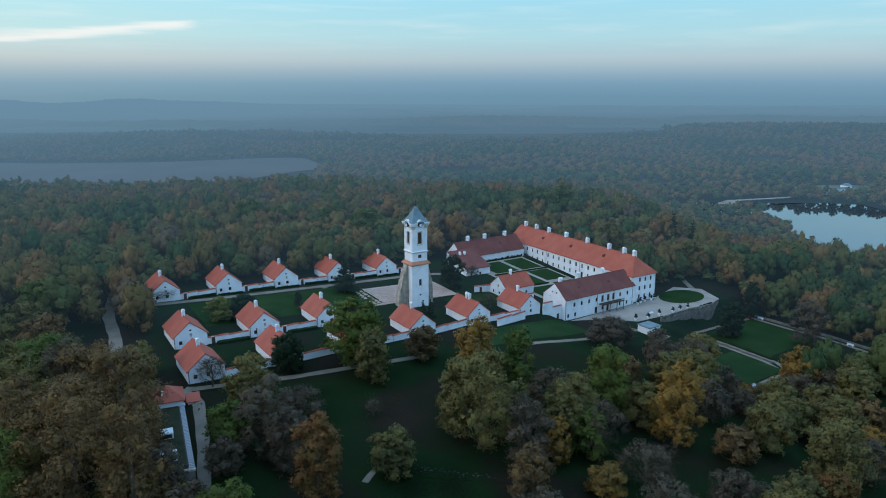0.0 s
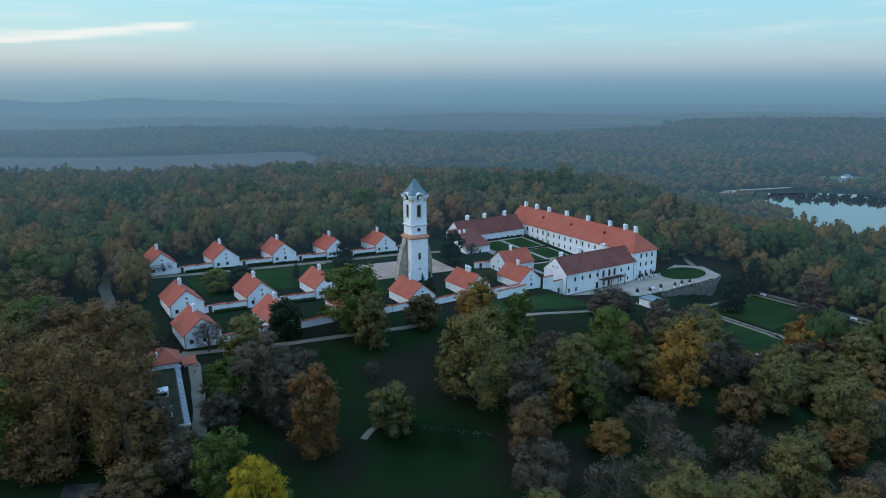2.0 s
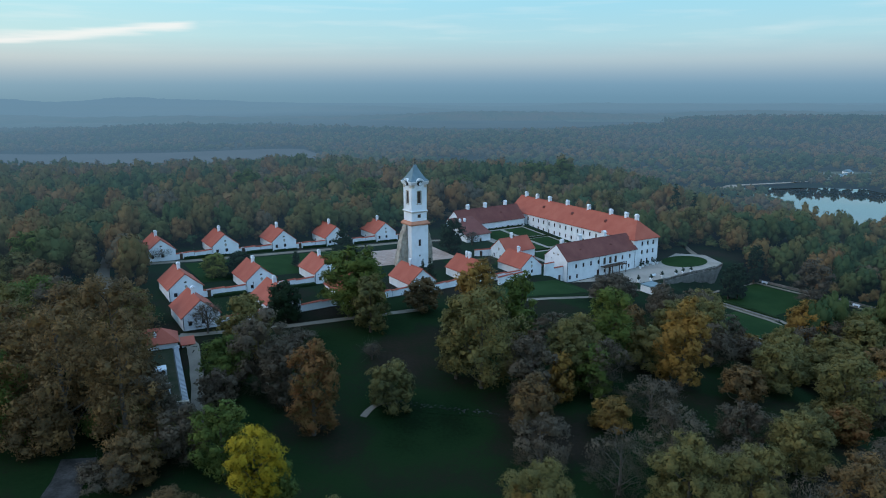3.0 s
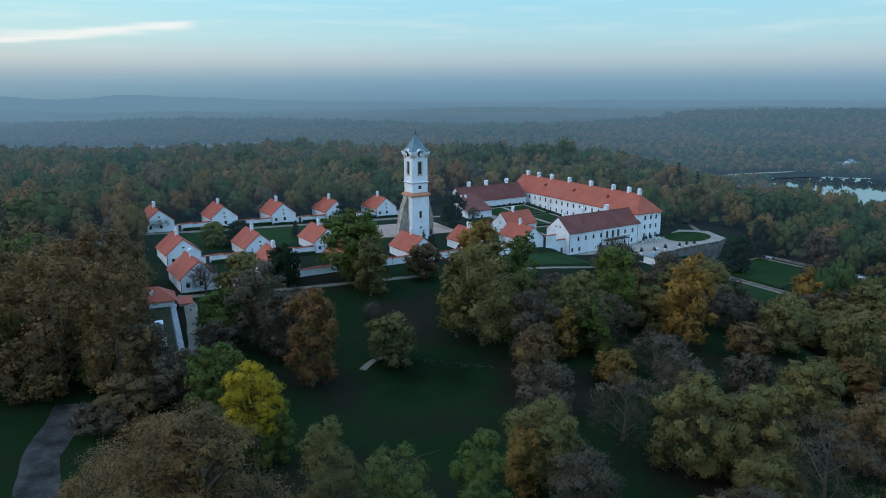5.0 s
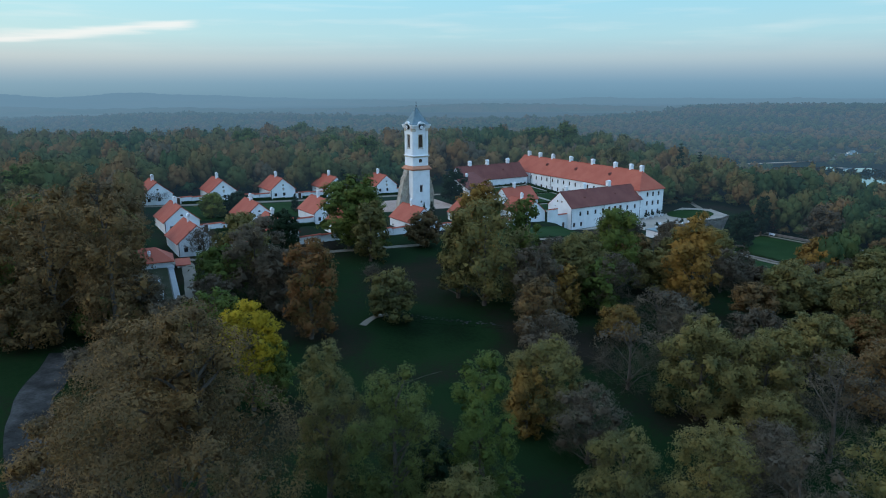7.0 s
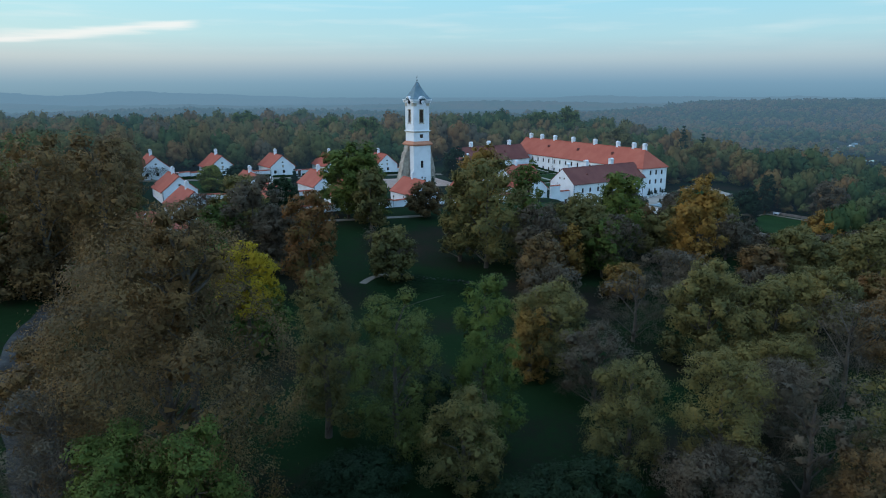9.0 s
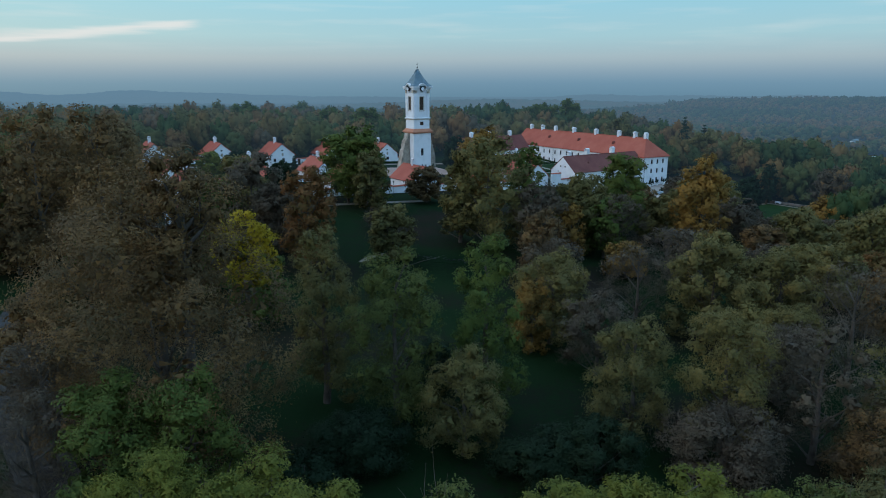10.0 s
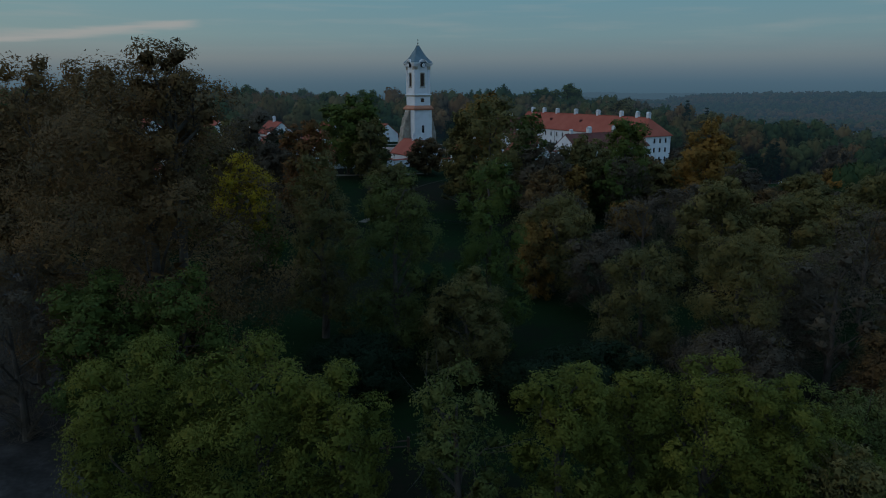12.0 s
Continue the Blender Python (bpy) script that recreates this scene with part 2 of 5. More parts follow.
PLAIN = hazy(material("haze_glow_plain", [(0.05, 0.06, 0.045), (0.12, 0.115, 0.09), (0.07, 0.075, 0.05)], 0.95, 0.003, 0.02, spec=0.0))


# ---- shapes ----
class Shape:
    """Vertices and faces that become one mesh."""
    def __init__(self):
        self.v, self.f = [], []

    def add(self, verts, faces, m=None):
        k = len(self.v)
        self.v += [tuple(m @ Vector(p)) if m else tuple(p) for p in verts]
        self.f += [tuple(i + k for i in f) for f in faces]
        return self

    def box(self, x0, x1, y0, y1, z0, z1, m=None, bevel=0.0):
        if bevel:
            b = bevel
            rings = [(z0, b), (z0 + b, 0), (z1 - b, 0), (z1, b)]
            verts, faces = [], []
            for z, i in rings:
                verts += [(x0 + i, y0 + i, z), (x1 - i, y0 + i, z), (x1 - i, y1 - i, z), (x0 + i, y1 - i, z)]
            for r in range(3):
                for k in range(4):
                    faces.append((r * 4 + k, r * 4 + (k + 1) % 4, r * 4 + 4 + (k + 1) % 4, r * 4 + 4 + k))
            faces += [(3, 2, 1, 0), (12, 13, 14, 15)]
            return self.add(verts, faces, m)
        v = [(x0, y0, z0), (x1, y0, z0), (x1, y1, z0), (x0, y1, z0), (x0, y0, z1), (x1, y0, z1), (x1, y1, z1), (x0, y1, z1)]
        return self.add(v, [(3, 2, 1, 0), (4, 5, 6, 7), (0, 1, 5, 4), (1, 2, 6, 5), (2, 3, 7, 6), (3, 0, 4, 7)], m)

    def rings(self, loops, m=None, cap=True):
        """Loops of equal length joined one to the next, with closed ends."""
        n = len(loops[0])
        verts = [p for loop in loops for p in loop]
        faces = [(r * n + k, r * n + (k + 1) % n, (r + 1) * n + (k + 1) % n, (r + 1) * n + k) for r in range(len(loops) - 1) for k in range(n)]
        if cap:
            faces += [tuple(reversed(range(n))), tuple(range((len(loops) - 1) * n, len(loops) * n))]
        return self.add(verts, faces, m)

    def tube(self, points, radii, sides=6):
        loops = []
        for i, p in enumerate(points):
            p = Vector(p)
            d = (Vector(points[min(i + 1, len(points) - 1)]) - Vector(points[max(i - 1, 0)])).normalized()
            s = d.cross(Vector((0.3, 1, 0.1))).normalized()
            c = d.cross(s)
            loops.append([tuple(p + float(radii[i]) * (math.cos(k * math.tau / sides) * s + math.sin(k * math.tau / sides) * c)) for k in range(sides)])
        return self.rings(loops)

    def mesh(self, name, mat):
        me = bpy.data.meshes.new(name)
        me.from_pydata(self.v, [], self.f)
        me.materials.append(mat)
        return me


def part(name, shape, mat, parent, label="", at=None):
    ob = new(name, shape.mesh(name, mat))
    ob.parent = parent
    if at is not None:
        ob.matrix_basis = at
    return tagged(ob, label)


def thing(name, m, label, category, group="", kind=""):
    ob = new(name)
    ob.empty_display_size = 0.5
    ob.matrix_basis = m
    return tagged(ob, label, category, group, kind)


def slab(name, shape, mat, label, category="", kind="structure"):
    ob = new(name, shape.mesh(name, mat))
    return tagged(ob, label, category or name, "", kind)


# ---- the lie of the land ----
SITE = 33.4
CU, SU = math.cos(radians(SITE)), math.sin(radians(SITE))


def world_xy(a, b):
    """From the hermitage's own grid (a along the rows, b away across them) to the world."""
    return a * CU - b * SU, a * SU + b * CU


def smooth(v, lo, hi):
    k = np.clip((np.asarray(v, float) - lo) / (hi - lo), 0, 1)
    return k * k * (3 - 2 * k)


def ground(x, y):
    x, y = np.asarray(x, float), np.asarray(y, float)
    b = -SU * x + CU * y
    a = CU * x + SU * y
    near = -2.9 - 0.06 * np.clip(x, -110, 95) - 0.02 * np.clip(190 - y, 0, 260)
    near = near - 7.0 * smooth(x, 78, 97) * smooth(157 - b, 0, 4)
    near = near - 1.6 * smooth(a, 138, 166) * smooth(172.5 - b, 0, 3) * smooth(100 - x, 0, 20) * smooth(y, 120, 190)
    flat = smooth(a, 158, 168) * smooth(250 - a, 0, 8) * smooth(b, 154.3, 156.6) * smooth(184 - b, 0, 8)
    near = near * (1 - flat) - 8.7 * flat
    # bank beside the visitor building
    near = near + 2.2 * np.exp(-(((a - 35.5) / 5.0) ** 2)) * smooth(b, 116, 128) * smooth(166 - b, 0, 8)
    near = near - 0.09 * np.clip(x - 150, 0, 400) - 0.012 * np.clip(y - 300, 0, 250) - 7.0 * smooth(-x, 60, 230) * smooth(y, 330, 520)
    near = near + 10.0 * np.exp(-(((x - 65) / 85) ** 2 + ((y - 395) / 75) ** 2))
    far = -33 + 10 * np.exp(-(((x + 430) / 420) ** 2 + ((y - 1270) / 150) ** 2)) + 25 * np.exp(-(((x - 720) / 370) ** 4 + ((y - 1320) / 230) ** 2))
    far = far + 11 * np.exp(-(((x - 150) / 110) ** 2 + ((y - 1190) / 120) ** 2)) - 0.006 * np.clip(y - 1500, 0, 4000)
    roll = 3 * np.sin(x / 170 + 1) * np.sin(y / 130) + 2 * np.sin(x / 71) * np.sin(y / 83 + 2)
    far = far + roll * smooth(y, 740, 900) * smooth(1700 - y, 0, 300)
    w = np.maximum(smooth(y, 470, 690), smooth(x, 98, 195) * smooth(y, 285, 440))
    z = near * (1 - w) + far * w
    lake = np.maximum(smooth(1 - ((x - 350) / 88) ** 2 - ((y - 522) / 132) ** 2, -0.1, 0.2), smooth(1 - ((x - 262) / 62) ** 2 - ((y - 632) / 22) ** 2, -0.1, 0.4))
    return z - lake * (z + 39)


def gz(x, y):
    return float(ground(x, y))


def graded(lo, hi, inner_lo, inner_hi, step):
    inner = list(np.arange(inner_lo, inner_hi + 0.1, step))
    out, s = [inner[-1]], step
    while out[-1] < hi:
        s *= 1.16
        out.append(min(out[-1] + s, hi))
    back, s = [inner[0]], step
    while back[-1] > lo:
        s *= 1.16
        back.append(max(back[-1] - s, lo))
    return np.array(back[:0:-1] + inner + out[1:])


def grid_mesh(name, xs, ys, zs, mat):
    nx, ny = len(xs), len(ys)
    gx, gy = np.meshgrid(xs, ys)
    verts = np.stack([gx.ravel(), gy.ravel(), zs.ravel()], 1)
    i = np.arange((ny - 1) * nx).reshape(ny - 1, nx)[:, :-1].ravel()
    me = bpy.data.meshes.new(name)
    me.from_pydata(verts.tolist(), [], np.stack([i, i + 1, i + 1 + nx, i + nx], 1).tolist())
    me.materials.append(mat)
    me.polygons.foreach_set("use_smooth", [True] * len(me.polygons))
    return me


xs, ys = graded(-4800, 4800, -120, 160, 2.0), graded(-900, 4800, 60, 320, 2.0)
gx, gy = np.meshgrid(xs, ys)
# EARTH carries the haze glow over the whole ground sheet
tagged(new("ground", grid_mesh("ground", xs, ys, ground(gx, gy) - 8.0 * smooth(gy, 740, 860), EARTH)), "rolling ground of meadow grass and leaf litter, darkened for tree shade", "ground", "", "structure")


# ---- distance: plain, hills, field, lake ----
def sheet(name, outline, z, mat, label, category, thick=0.3):
    s = Shape()
    s.rings([[(x, y, z - thick) for x, y in outline], [(x, y, z) for x, y in outline]])
    return slab(name, s, mat, label, category)


def blob(cx, cy, rx, ry, n=40, wob=0.06, turn=0.0, seed=1):
    rnd = random.Random(seed)
    ph = [rnd.uniform(0, 6.28) for _ in range(4)]
    out = []
    for k in range(n):
        t = k * math.tau / n
        r = 1 + wob * (math.sin(2 * t + ph[0]) + 0.7 * math.sin(3 * t + ph[1]) + 0.5 * math.sin(5 * t + ph[2]))
        x, y = rx * r * math.cos(t), ry * r * math.sin(t)
        out.append((cx + x * math.cos(turn) - y * math.sin(turn), cy + x * math.sin(turn) + y * math.cos(turn)))
    return out


def far_ridge(x0, x1, y, height, bow, mat, seed):
    """A wooded ridge far off: a long mound with the uneven edge of treetops."""
    rng = np.random.default_rng(seed)
    n, rows = 160, 7
    xs_ = np.linspace(x0, x1, n)
    swell = np.sin(np.linspace(0, math.pi, n)) ** 0.6
    hump = np.array([noise.noise((v / 420 + seed, 0.3, 0)) for v in xs_])
    prof = height * swell * (0.75 + 0.5 * hump)
    V, F = [], []
    for r in range(rows):
        k = r / (rows - 1)
        up = math.sin(math.pi * min(k * 1.25, 1) / 2) if k < 0.8 else 1 - (k - 0.8) * 2
        yy = y + 260 * (k - 0.5) + bow * ((xs_ - (x0 + x1) / 2) / (x1 - x0)) ** 2
        zz = ground(xs_, yy) - 2 + prof * up + rng.normal(0, 1.6, n) * (0 if r == 0 else 1)
        V += np.stack([xs_, yy + rng.normal(0, 6, n), zz], 1).tolist()
    F = [(r * n + i, r * n + i + 1, (r + 1) * n + i + 1, (r + 1) * n + i) for r in range(rows - 1) for i in range(n - 1)]
    return slab("backdrop_hill", Shape().add(V, F), mat, "far wooded hill, blue evening haze painted in as glow", "hill")


far_ridge(-2300, -330, 1850, 27, 300, HILL, 2)
far_ridge(-700, 900, 2050, 25, 200, HILL, 5)
far_ridge(500, 2300, 2250, 26, 300, HILL, 9)
far_ridge(-2800, 200, 2900, 38, 200, HILL, 12)
far_ridge(-600, 2600, 3300, 36, 200, HILL, 15)
far_ridge(-3400, -700, 4000, 60, 200, HILL, 21)
px_, py_ = np.linspace(-4800, 4800, 60), np.linspace(1560, 4800, 40)
vx_, vy_ = np.linspace(-1500, 1500, 90), np.linspace(760, 1620, 40)
vgx, vgy = np.meshgrid(vx_, vy_)
tagged(new("backdrop_valley", grid_mesh("backdrop_valley", vx_, vy_, ground(vgx, vgy) + 1.5, GROUND_FAR)), "valley floor under the far woods, haze painted in as glow", "valley", "", "structure")
pgx, pgy = np.meshgrid(px_, py_)
tagged(new("backdrop_plain", grid_mesh("backdrop_plain", px_, py_, ground(pgx, pgy) + 2.5, PLAIN)), "far plain of fields, mist painted in as glow", "plain", "", "structure")


def far_field(x0, x1, near_edge, far_edge, mat, label, lift=2.6):
    """Open land among the far woods, between two edges that are functions of x."""
    nu, nv = 40, 14
    u, v = np.meshgrid(np.linspace(x0, x1, nu), np.linspace(0, 1, nv))
    y = near_edge(u) * (1 - v) + far_edge(u) * v
    i = np.arange((nv - 1) * nu).reshape(nv - 1, nu)[:, :-1].ravel()
    me = bpy.data.meshes.new("field")
    me.from_pydata(np.stack([u.ravel(), y.ravel(), (ground(u, y) + lift).ravel()], 1).tolist(), [], np.stack([i, i + 1, i + nu + 1, i + nu], 1).tolist())
    me.materials.append(mat)
    return tagged(new("field", me), label, "field", "", "structure")


def field_far_edge(x):
    return 978 + 46 * smooth(x, -420, -215) - 125 * smooth(x, -215, -138) + 7 * np.sin(np.asarray(x) / 45)


far_field(-1000, -138, lambda x: 690 + 205 * smooth(x, -300, -138), field_far_edge, FIELD_FAR, "bare ploughed field beyond the autumn woods")
far_field(88, 205, lambda x: 1215 + 0 * x, lambda x: 1300 + 14 * np.sin(x / 30), MEADOW_FAR, "pale meadow in a clearing of the far woods")
far_field(372, 474, lambda x: 690 + 0 * x, lambda x: 766 + 6 * np.sin(x / 20), MEADOW_FAR, "pale meadow beside the lake road", 0.5)
far_field(330, 760, lambda x: 1800 + 0 * x, lambda x: 1985 + 20 * np.sin(x / 70), MEADOW_FAR, "pale strip of open fields behind the hill", 4.0)
far_field(-1050, -560, lambda x: 1560 + 0 * x, lambda x: 1790 + 25 * np.sin(x / 90), MEADOW_FAR, "pale strip of open fields behind the woods", 4.0)
sheet("water", blob(335, 540, 150, 150, 56, 0.02, 0.0, 3), -35.9, WATER, "still lake mirroring the evening sky", "lake")


def ribbon(name, points, width, mat, label, category="path", lift=0.06, closed=False):
    """A path laid on the ground, with a little thickness; points on the hermitage's grid."""
    pts = []
    seq = list(points) + ([points[0]] if closed else [])
    for (a0, b0), (a1, b1) in zip(seq, seq[1:]):
        n = max(1, int(math.hypot(a1 - a0, b1 - b0) / 3))
        pts += [(a0 + (a1 - a0) * k / n, b0 + (b1 - b0) * k / n) for k in range(n)]
    pts.append(seq[-1])
    w = [Vector(world_xy(*p)) for p in pts]
    loops = []
    for i, p in enumerate(w):
        d = (w[min(i + 1, len(w) - 1)] - w[max(i - 1, 0)]).normalized()
        s = Vector((-d.y, d.x)) * width / 2 * (1 + 0.08 * math.sin(i * 1.7))
        l, r = p + s, p - s
        zl, zr = gz(l.x, l.y) + lift, gz(r.x, r.y) + lift
        loops.append([(l.x, l.y, zl - 0.4), (r.x, r.y, zr - 0.4), (r.x, r.y, zr), (l.x, l.y, zl)])
    return slab(name, Shape().rings(loops), mat, label, category)


def draped(name, outline, mat, label, category, lift=0.04, step=2.5):
    """A lawn or court on the hermitage's grid, following the ground."""
    a0, a1 = min(p[0] for p in outline), max(p[0] for p in outline)
    b0, b1 = min(p[1] for p in outline), max(p[1] for p in outline)

    def inside(a, b):
        hit = False
        for (p, q), (r, s) in zip(outline, outline[1:] + outline[:1]):
            if (q > b) != (s > b) and a < (r - p) * (b - q) / (s - q) + p:
                hit = not hit
        return hit
    bm = bmesh.new()
    vs = [bm.verts.new((*p, 0)) for p in outline]
    bm.faces.new(vs)
    for axis, lo, hi in ((0, a0, a1), (1, b0, b1)):
        k = lo + step
        while k < hi:
            co, no = [0, 0, 0], [0, 0, 0]
            co[axis], no[axis] = k, 1
            bmesh.ops.bisect_plane(bm, geom=bm.verts[:] + bm.edges[:] + bm.faces[:], plane_co=co, plane_no=no)
            k += step
    for v in bm.verts:
        x, y = world_xy(v.co.x, v.co.y)
        v.co = (x, y, gz(x, y) + lift)
    bmesh.ops.recalc_face_normals(bm, faces=bm.faces[:])
    me = bpy.data.meshes.new(name)
    bm.to_mesh(me)
    bm.free()
    me.materials.append(mat)
    return tagged(new(name, me), label, category, "", "structure")


def rect(a0, a1, b0, b1):
    return [(a0, b0), (a1, b0), (a1, b1), (a0, b1)]


# ---- buildings ----
SIDES = ("f", "r", "b", "l")


def side_pose(side, w, l):
    return {"f": pose(-w / 2, -l / 2, 0), "r": pose(w / 2, -l / 2, 0, 0, 0, 90), "b": pose(w / 2, l / 2, 0, 0, 0, 180), "l": pose(-w / 2, l / 2, 0, 0, 0, 270)}[side]


def facade(s, length, z0, z1, holes, m, depth=0.28):
    """One wall face from 0 to length with real openings (x0, x1, z0, z1) and their reveals."""
    xs = sorted({0.0, length, *[h[0] for h in holes], *[h[1] for h in holes]})
    zs = sorted({z0, z1, *[h[2] for h in holes], *[h[3] for h in holes]})
    for xa, xb in zip(xs, xs[1:]):
        for za, zb in zip(zs, zs[1:]):
            cx, cz = (xa + xb) / 2, (za + zb) / 2
            if not any(h[0] < cx < h[1] and h[2] < cz < h[3] for h in holes):
                s.add([(xa, 0, za), (xb, 0, za), (xb, 0, zb), (xa, 0, zb)], [(0, 1, 2, 3)], m)
    for a, b, c, d in holes:
        o, i = [(a, 0, c), (b, 0, c), (b, 0, d), (a, 0, d)], [(a, depth, c), (b, depth, c), (b, depth, d), (a, depth, d)]
        s.add(o + i, [(0, 4, 5, 1), (1, 5, 6, 2), (2, 6, 7, 3), (3, 7, 4, 0)], m)


WINDOW_MESHES = {}


def window(parent, m, x0, x1, z0, z1, depth=0.2, name="window", panel=None):
    """A framed window or door leaf set back in its opening."""
    w, h = round(x1 - x0, 3), round(z1 - z0, 3)
    key = (w, h, name, panel.name if panel else "")
    if key not in WINDOW_MESHES:
        f, p = Shape(), Shape()
        t = 0.07
        for box in ((0, t, 0, 0.1, 0, h), (w - t, w, 0, 0.1, 0, h), (t, w - t, 0, 0.1, 0, t), (t, w - t, 0, 0.1, h - t, h), (w / 2 - 0.03, w / 2 + 0.03, 0.01, 0.09, t, h - t)):
            f.box(*box)
        if name == "window":
            f.box(t, w - t, 0.012, 0.088, h * 0.62, h * 0.62 + 0.05)
        p.box(t, w - t, 0.045, 0.07, t, h - t)
        WINDOW_MESHES[key] = (f.mesh("frame", TIMBER), p.mesh("pane", panel or GLASS))
    fm, pm = WINDOW_MESHES[key]
    ob = new(name, fm)
    ob.parent, ob.matrix_basis = parent, m @ pose(x0, depth, z0)
    pane = new("pane" if panel is None else "panel", pm)
    pane.parent = ob
    return ob


def gable_roof(w, l, h, r, over=0.35, end=0.12, thick=0.22):
    """Two slopes with thickness, ridge along y."""
    s = Shape()
    k = (r - h) / (w / 2)
    for side in (-1, 1):
        e = (side * (w / 2 + over), h - over * k)
        y0, y1 = -l / 2 - end, l / 2 + end
        low, top = Vector((e[0], 0, e[1])), Vector((0, 0, r))
        n = Vector((side * k, 0, 1)).normalized() * thick
        loops = [[tuple(low + Vector((0, y, 0))), tuple(top + Vector((0, y, 0))), tuple(top + n + Vector((0, y, 0))), tuple(low + n + Vector((0, y, 0)))] for y in (y0, y1)]
        s.rings(loops)
    return s


def ridge_cap(l, r, thick=0.22):
    s = Shape()
    n = max(2, int(l / 0.9))
    for i in range(n):
        y0, y1 = -l / 2 + l * i / n, -l / 2 + l * (i + 1) / n + 0.05
        arc = [(0.17 * math.cos(t), 0.14 * math.sin(t)) for t in np.linspace(math.pi, 0, 6)]
        s.rings([[(x * q, y, r + thick + z * q) for x, z in arc] for y, q in ((y0, 1.0), (y1, 0.88))])
    return s


def chimney(parent, x, y, z, h=2.0, sx=0.85, sy=0.75):
    """White stack with a flared cap and a small pitched cover."""
    s = Shape()
    s.box(-sx / 2, sx / 2, -sy / 2, sy / 2, -1.0, h - 0.55, bevel=0.03)
    c = Shape()
    f = 0.12
    c.box(-sx / 2 - f * 0.6, sx / 2 + f * 0.6, -sy / 2 - f * 0.6, sy / 2 + f * 0.6, h - 0.55, h - 0.42, bevel=0.03)
    c.box(-sx / 2 - f, sx / 2 + f, -sy / 2 - f, sy / 2 + f, h - 0.42, h - 0.30, bevel=0.03)
    for q in (-1, 1):
        c.box(q * sx * 0.36 - 0.08, q * sx * 0.36 + 0.08, -sy / 2, sy / 2, h - 0.30, h - 0.02)
    c.rings([[(-sx / 2 - 0.1, yy, h - 0.02), (sx / 2 + 0.1, yy, h - 0.02), (0, yy, h + 0.28)] for yy in (-sy / 2 - 0.08, sy / 2 + 0.08)])
    ob = part("chimney", s, PLASTER, parent, "white plastered chimney", pose(x, y, z))
    part("cap", c, PLASTER, ob)
    return ob


def oval(parent, m, rx, rz, mat=None, name="oval_window"):
    n = 14
    ring = Shape()
    circ = [(math.cos(k * math.tau / n), math.sin(k * math.tau / n)) for k in range(n)]
    ring.rings([[(rx * q * c, y, rz * q * s) for c, s in circ] for q, y in ((0.98, -0.03), (1.18, -0.05), (1.25, 0.03), (0.98, 0.02))] , cap=False)
    ob = part(name, ring, STONE, parent, "", m)
    disc = Shape()
    disc.rings([[(rx * c, y, rz * s) for c, s in circ] for y in (-0.012, 0.1)])
    part("pane", disc, mat or GLASS, ob)
    return ob


def crest(parent, m, size=1.0):
    """A weathered carved relief: a lobed stone shield with a crown."""
    s = Shape()
    for cx, cz, rx, rz, t in ((0, 0, 0.42, 0.5, 0.1), (-0.28, 0.25, 0.24, 0.24, 0.13), (0.28, 0.25, 0.24, 0.24, 0.13), (0, 0.55, 0.26, 0.16, 0.15), (-0.22, -0.32, 0.2, 0.2, 0.12), (0.22, -0.32, 0.2, 0.2, 0.12), (0, -0.55, 0.2, 0.14, 0.1)):
        n = 10
        s.rings([[(size * (cx + rx * q * math.cos(k * math.tau / n)), y * size, size * (cz + rz * q * math.sin(k * math.tau / n))) for k in range(n)] for q, y in ((0.7, -t), (1, -t * 0.6), (1, 0.03))])
    return part("carved_crest", s, RUBBLE, parent, "weathered grey carved stone crest", m)


def gabled(name, a, b, base, w, l, h, r, turn, label, holes, roof_mat=TILES, chimneys=(), category="house", group="", sink=1.6, doors=()):
    """A gabled house on the hermitage's grid: walls with openings, roof, chimneys. holes: side -> list of openings."""
    x, y = world_xy(a, b)
    ob = thing(name, pose(x, y, base, 0, 0, SITE + turn), label, category, group)
    s = Shape()
    for side in SIDES:
        m = side_pose(side, w, l)
        length = w if side in "fb" else l
        facade(s, length, -sink, h, holes.get(side, []) + [d[1] for d in doors if d[0] == side], m)
        if side in "fb":
            s.add([(0, 0, h), (length, 0, h), (length / 2, 0, r)], [(0, 1, 2)], m)
    wall = part("wall", s, PLASTER, ob, "white plastered walls")
    for side, hs in holes.items():
        for hole in hs:
            window(ob, side_pose(side, w, l), *hole)
    for side, hole in doors:
        window(ob, side_pose(side, w, l), *hole, name="door", panel=TIMBER)
    part("roof", gable_roof(w, l, h, r), roof_mat, ob, "pitched clay tile roof")
    part("ridge_tiles", ridge_cap(l, r), roof_mat, ob)
    for c in chimneys:
        chimney(ob, *c)
    return ob


def pipe(parent, x, y, z0, z1):
    return part("downpipe", Shape().tube([(x, y, z0), (x, y, z1 - 0.4), (x * 0.99, y * 0.99, z1)], [0.07] * 3, 6), IRON, parent, "dark metal downpipe")


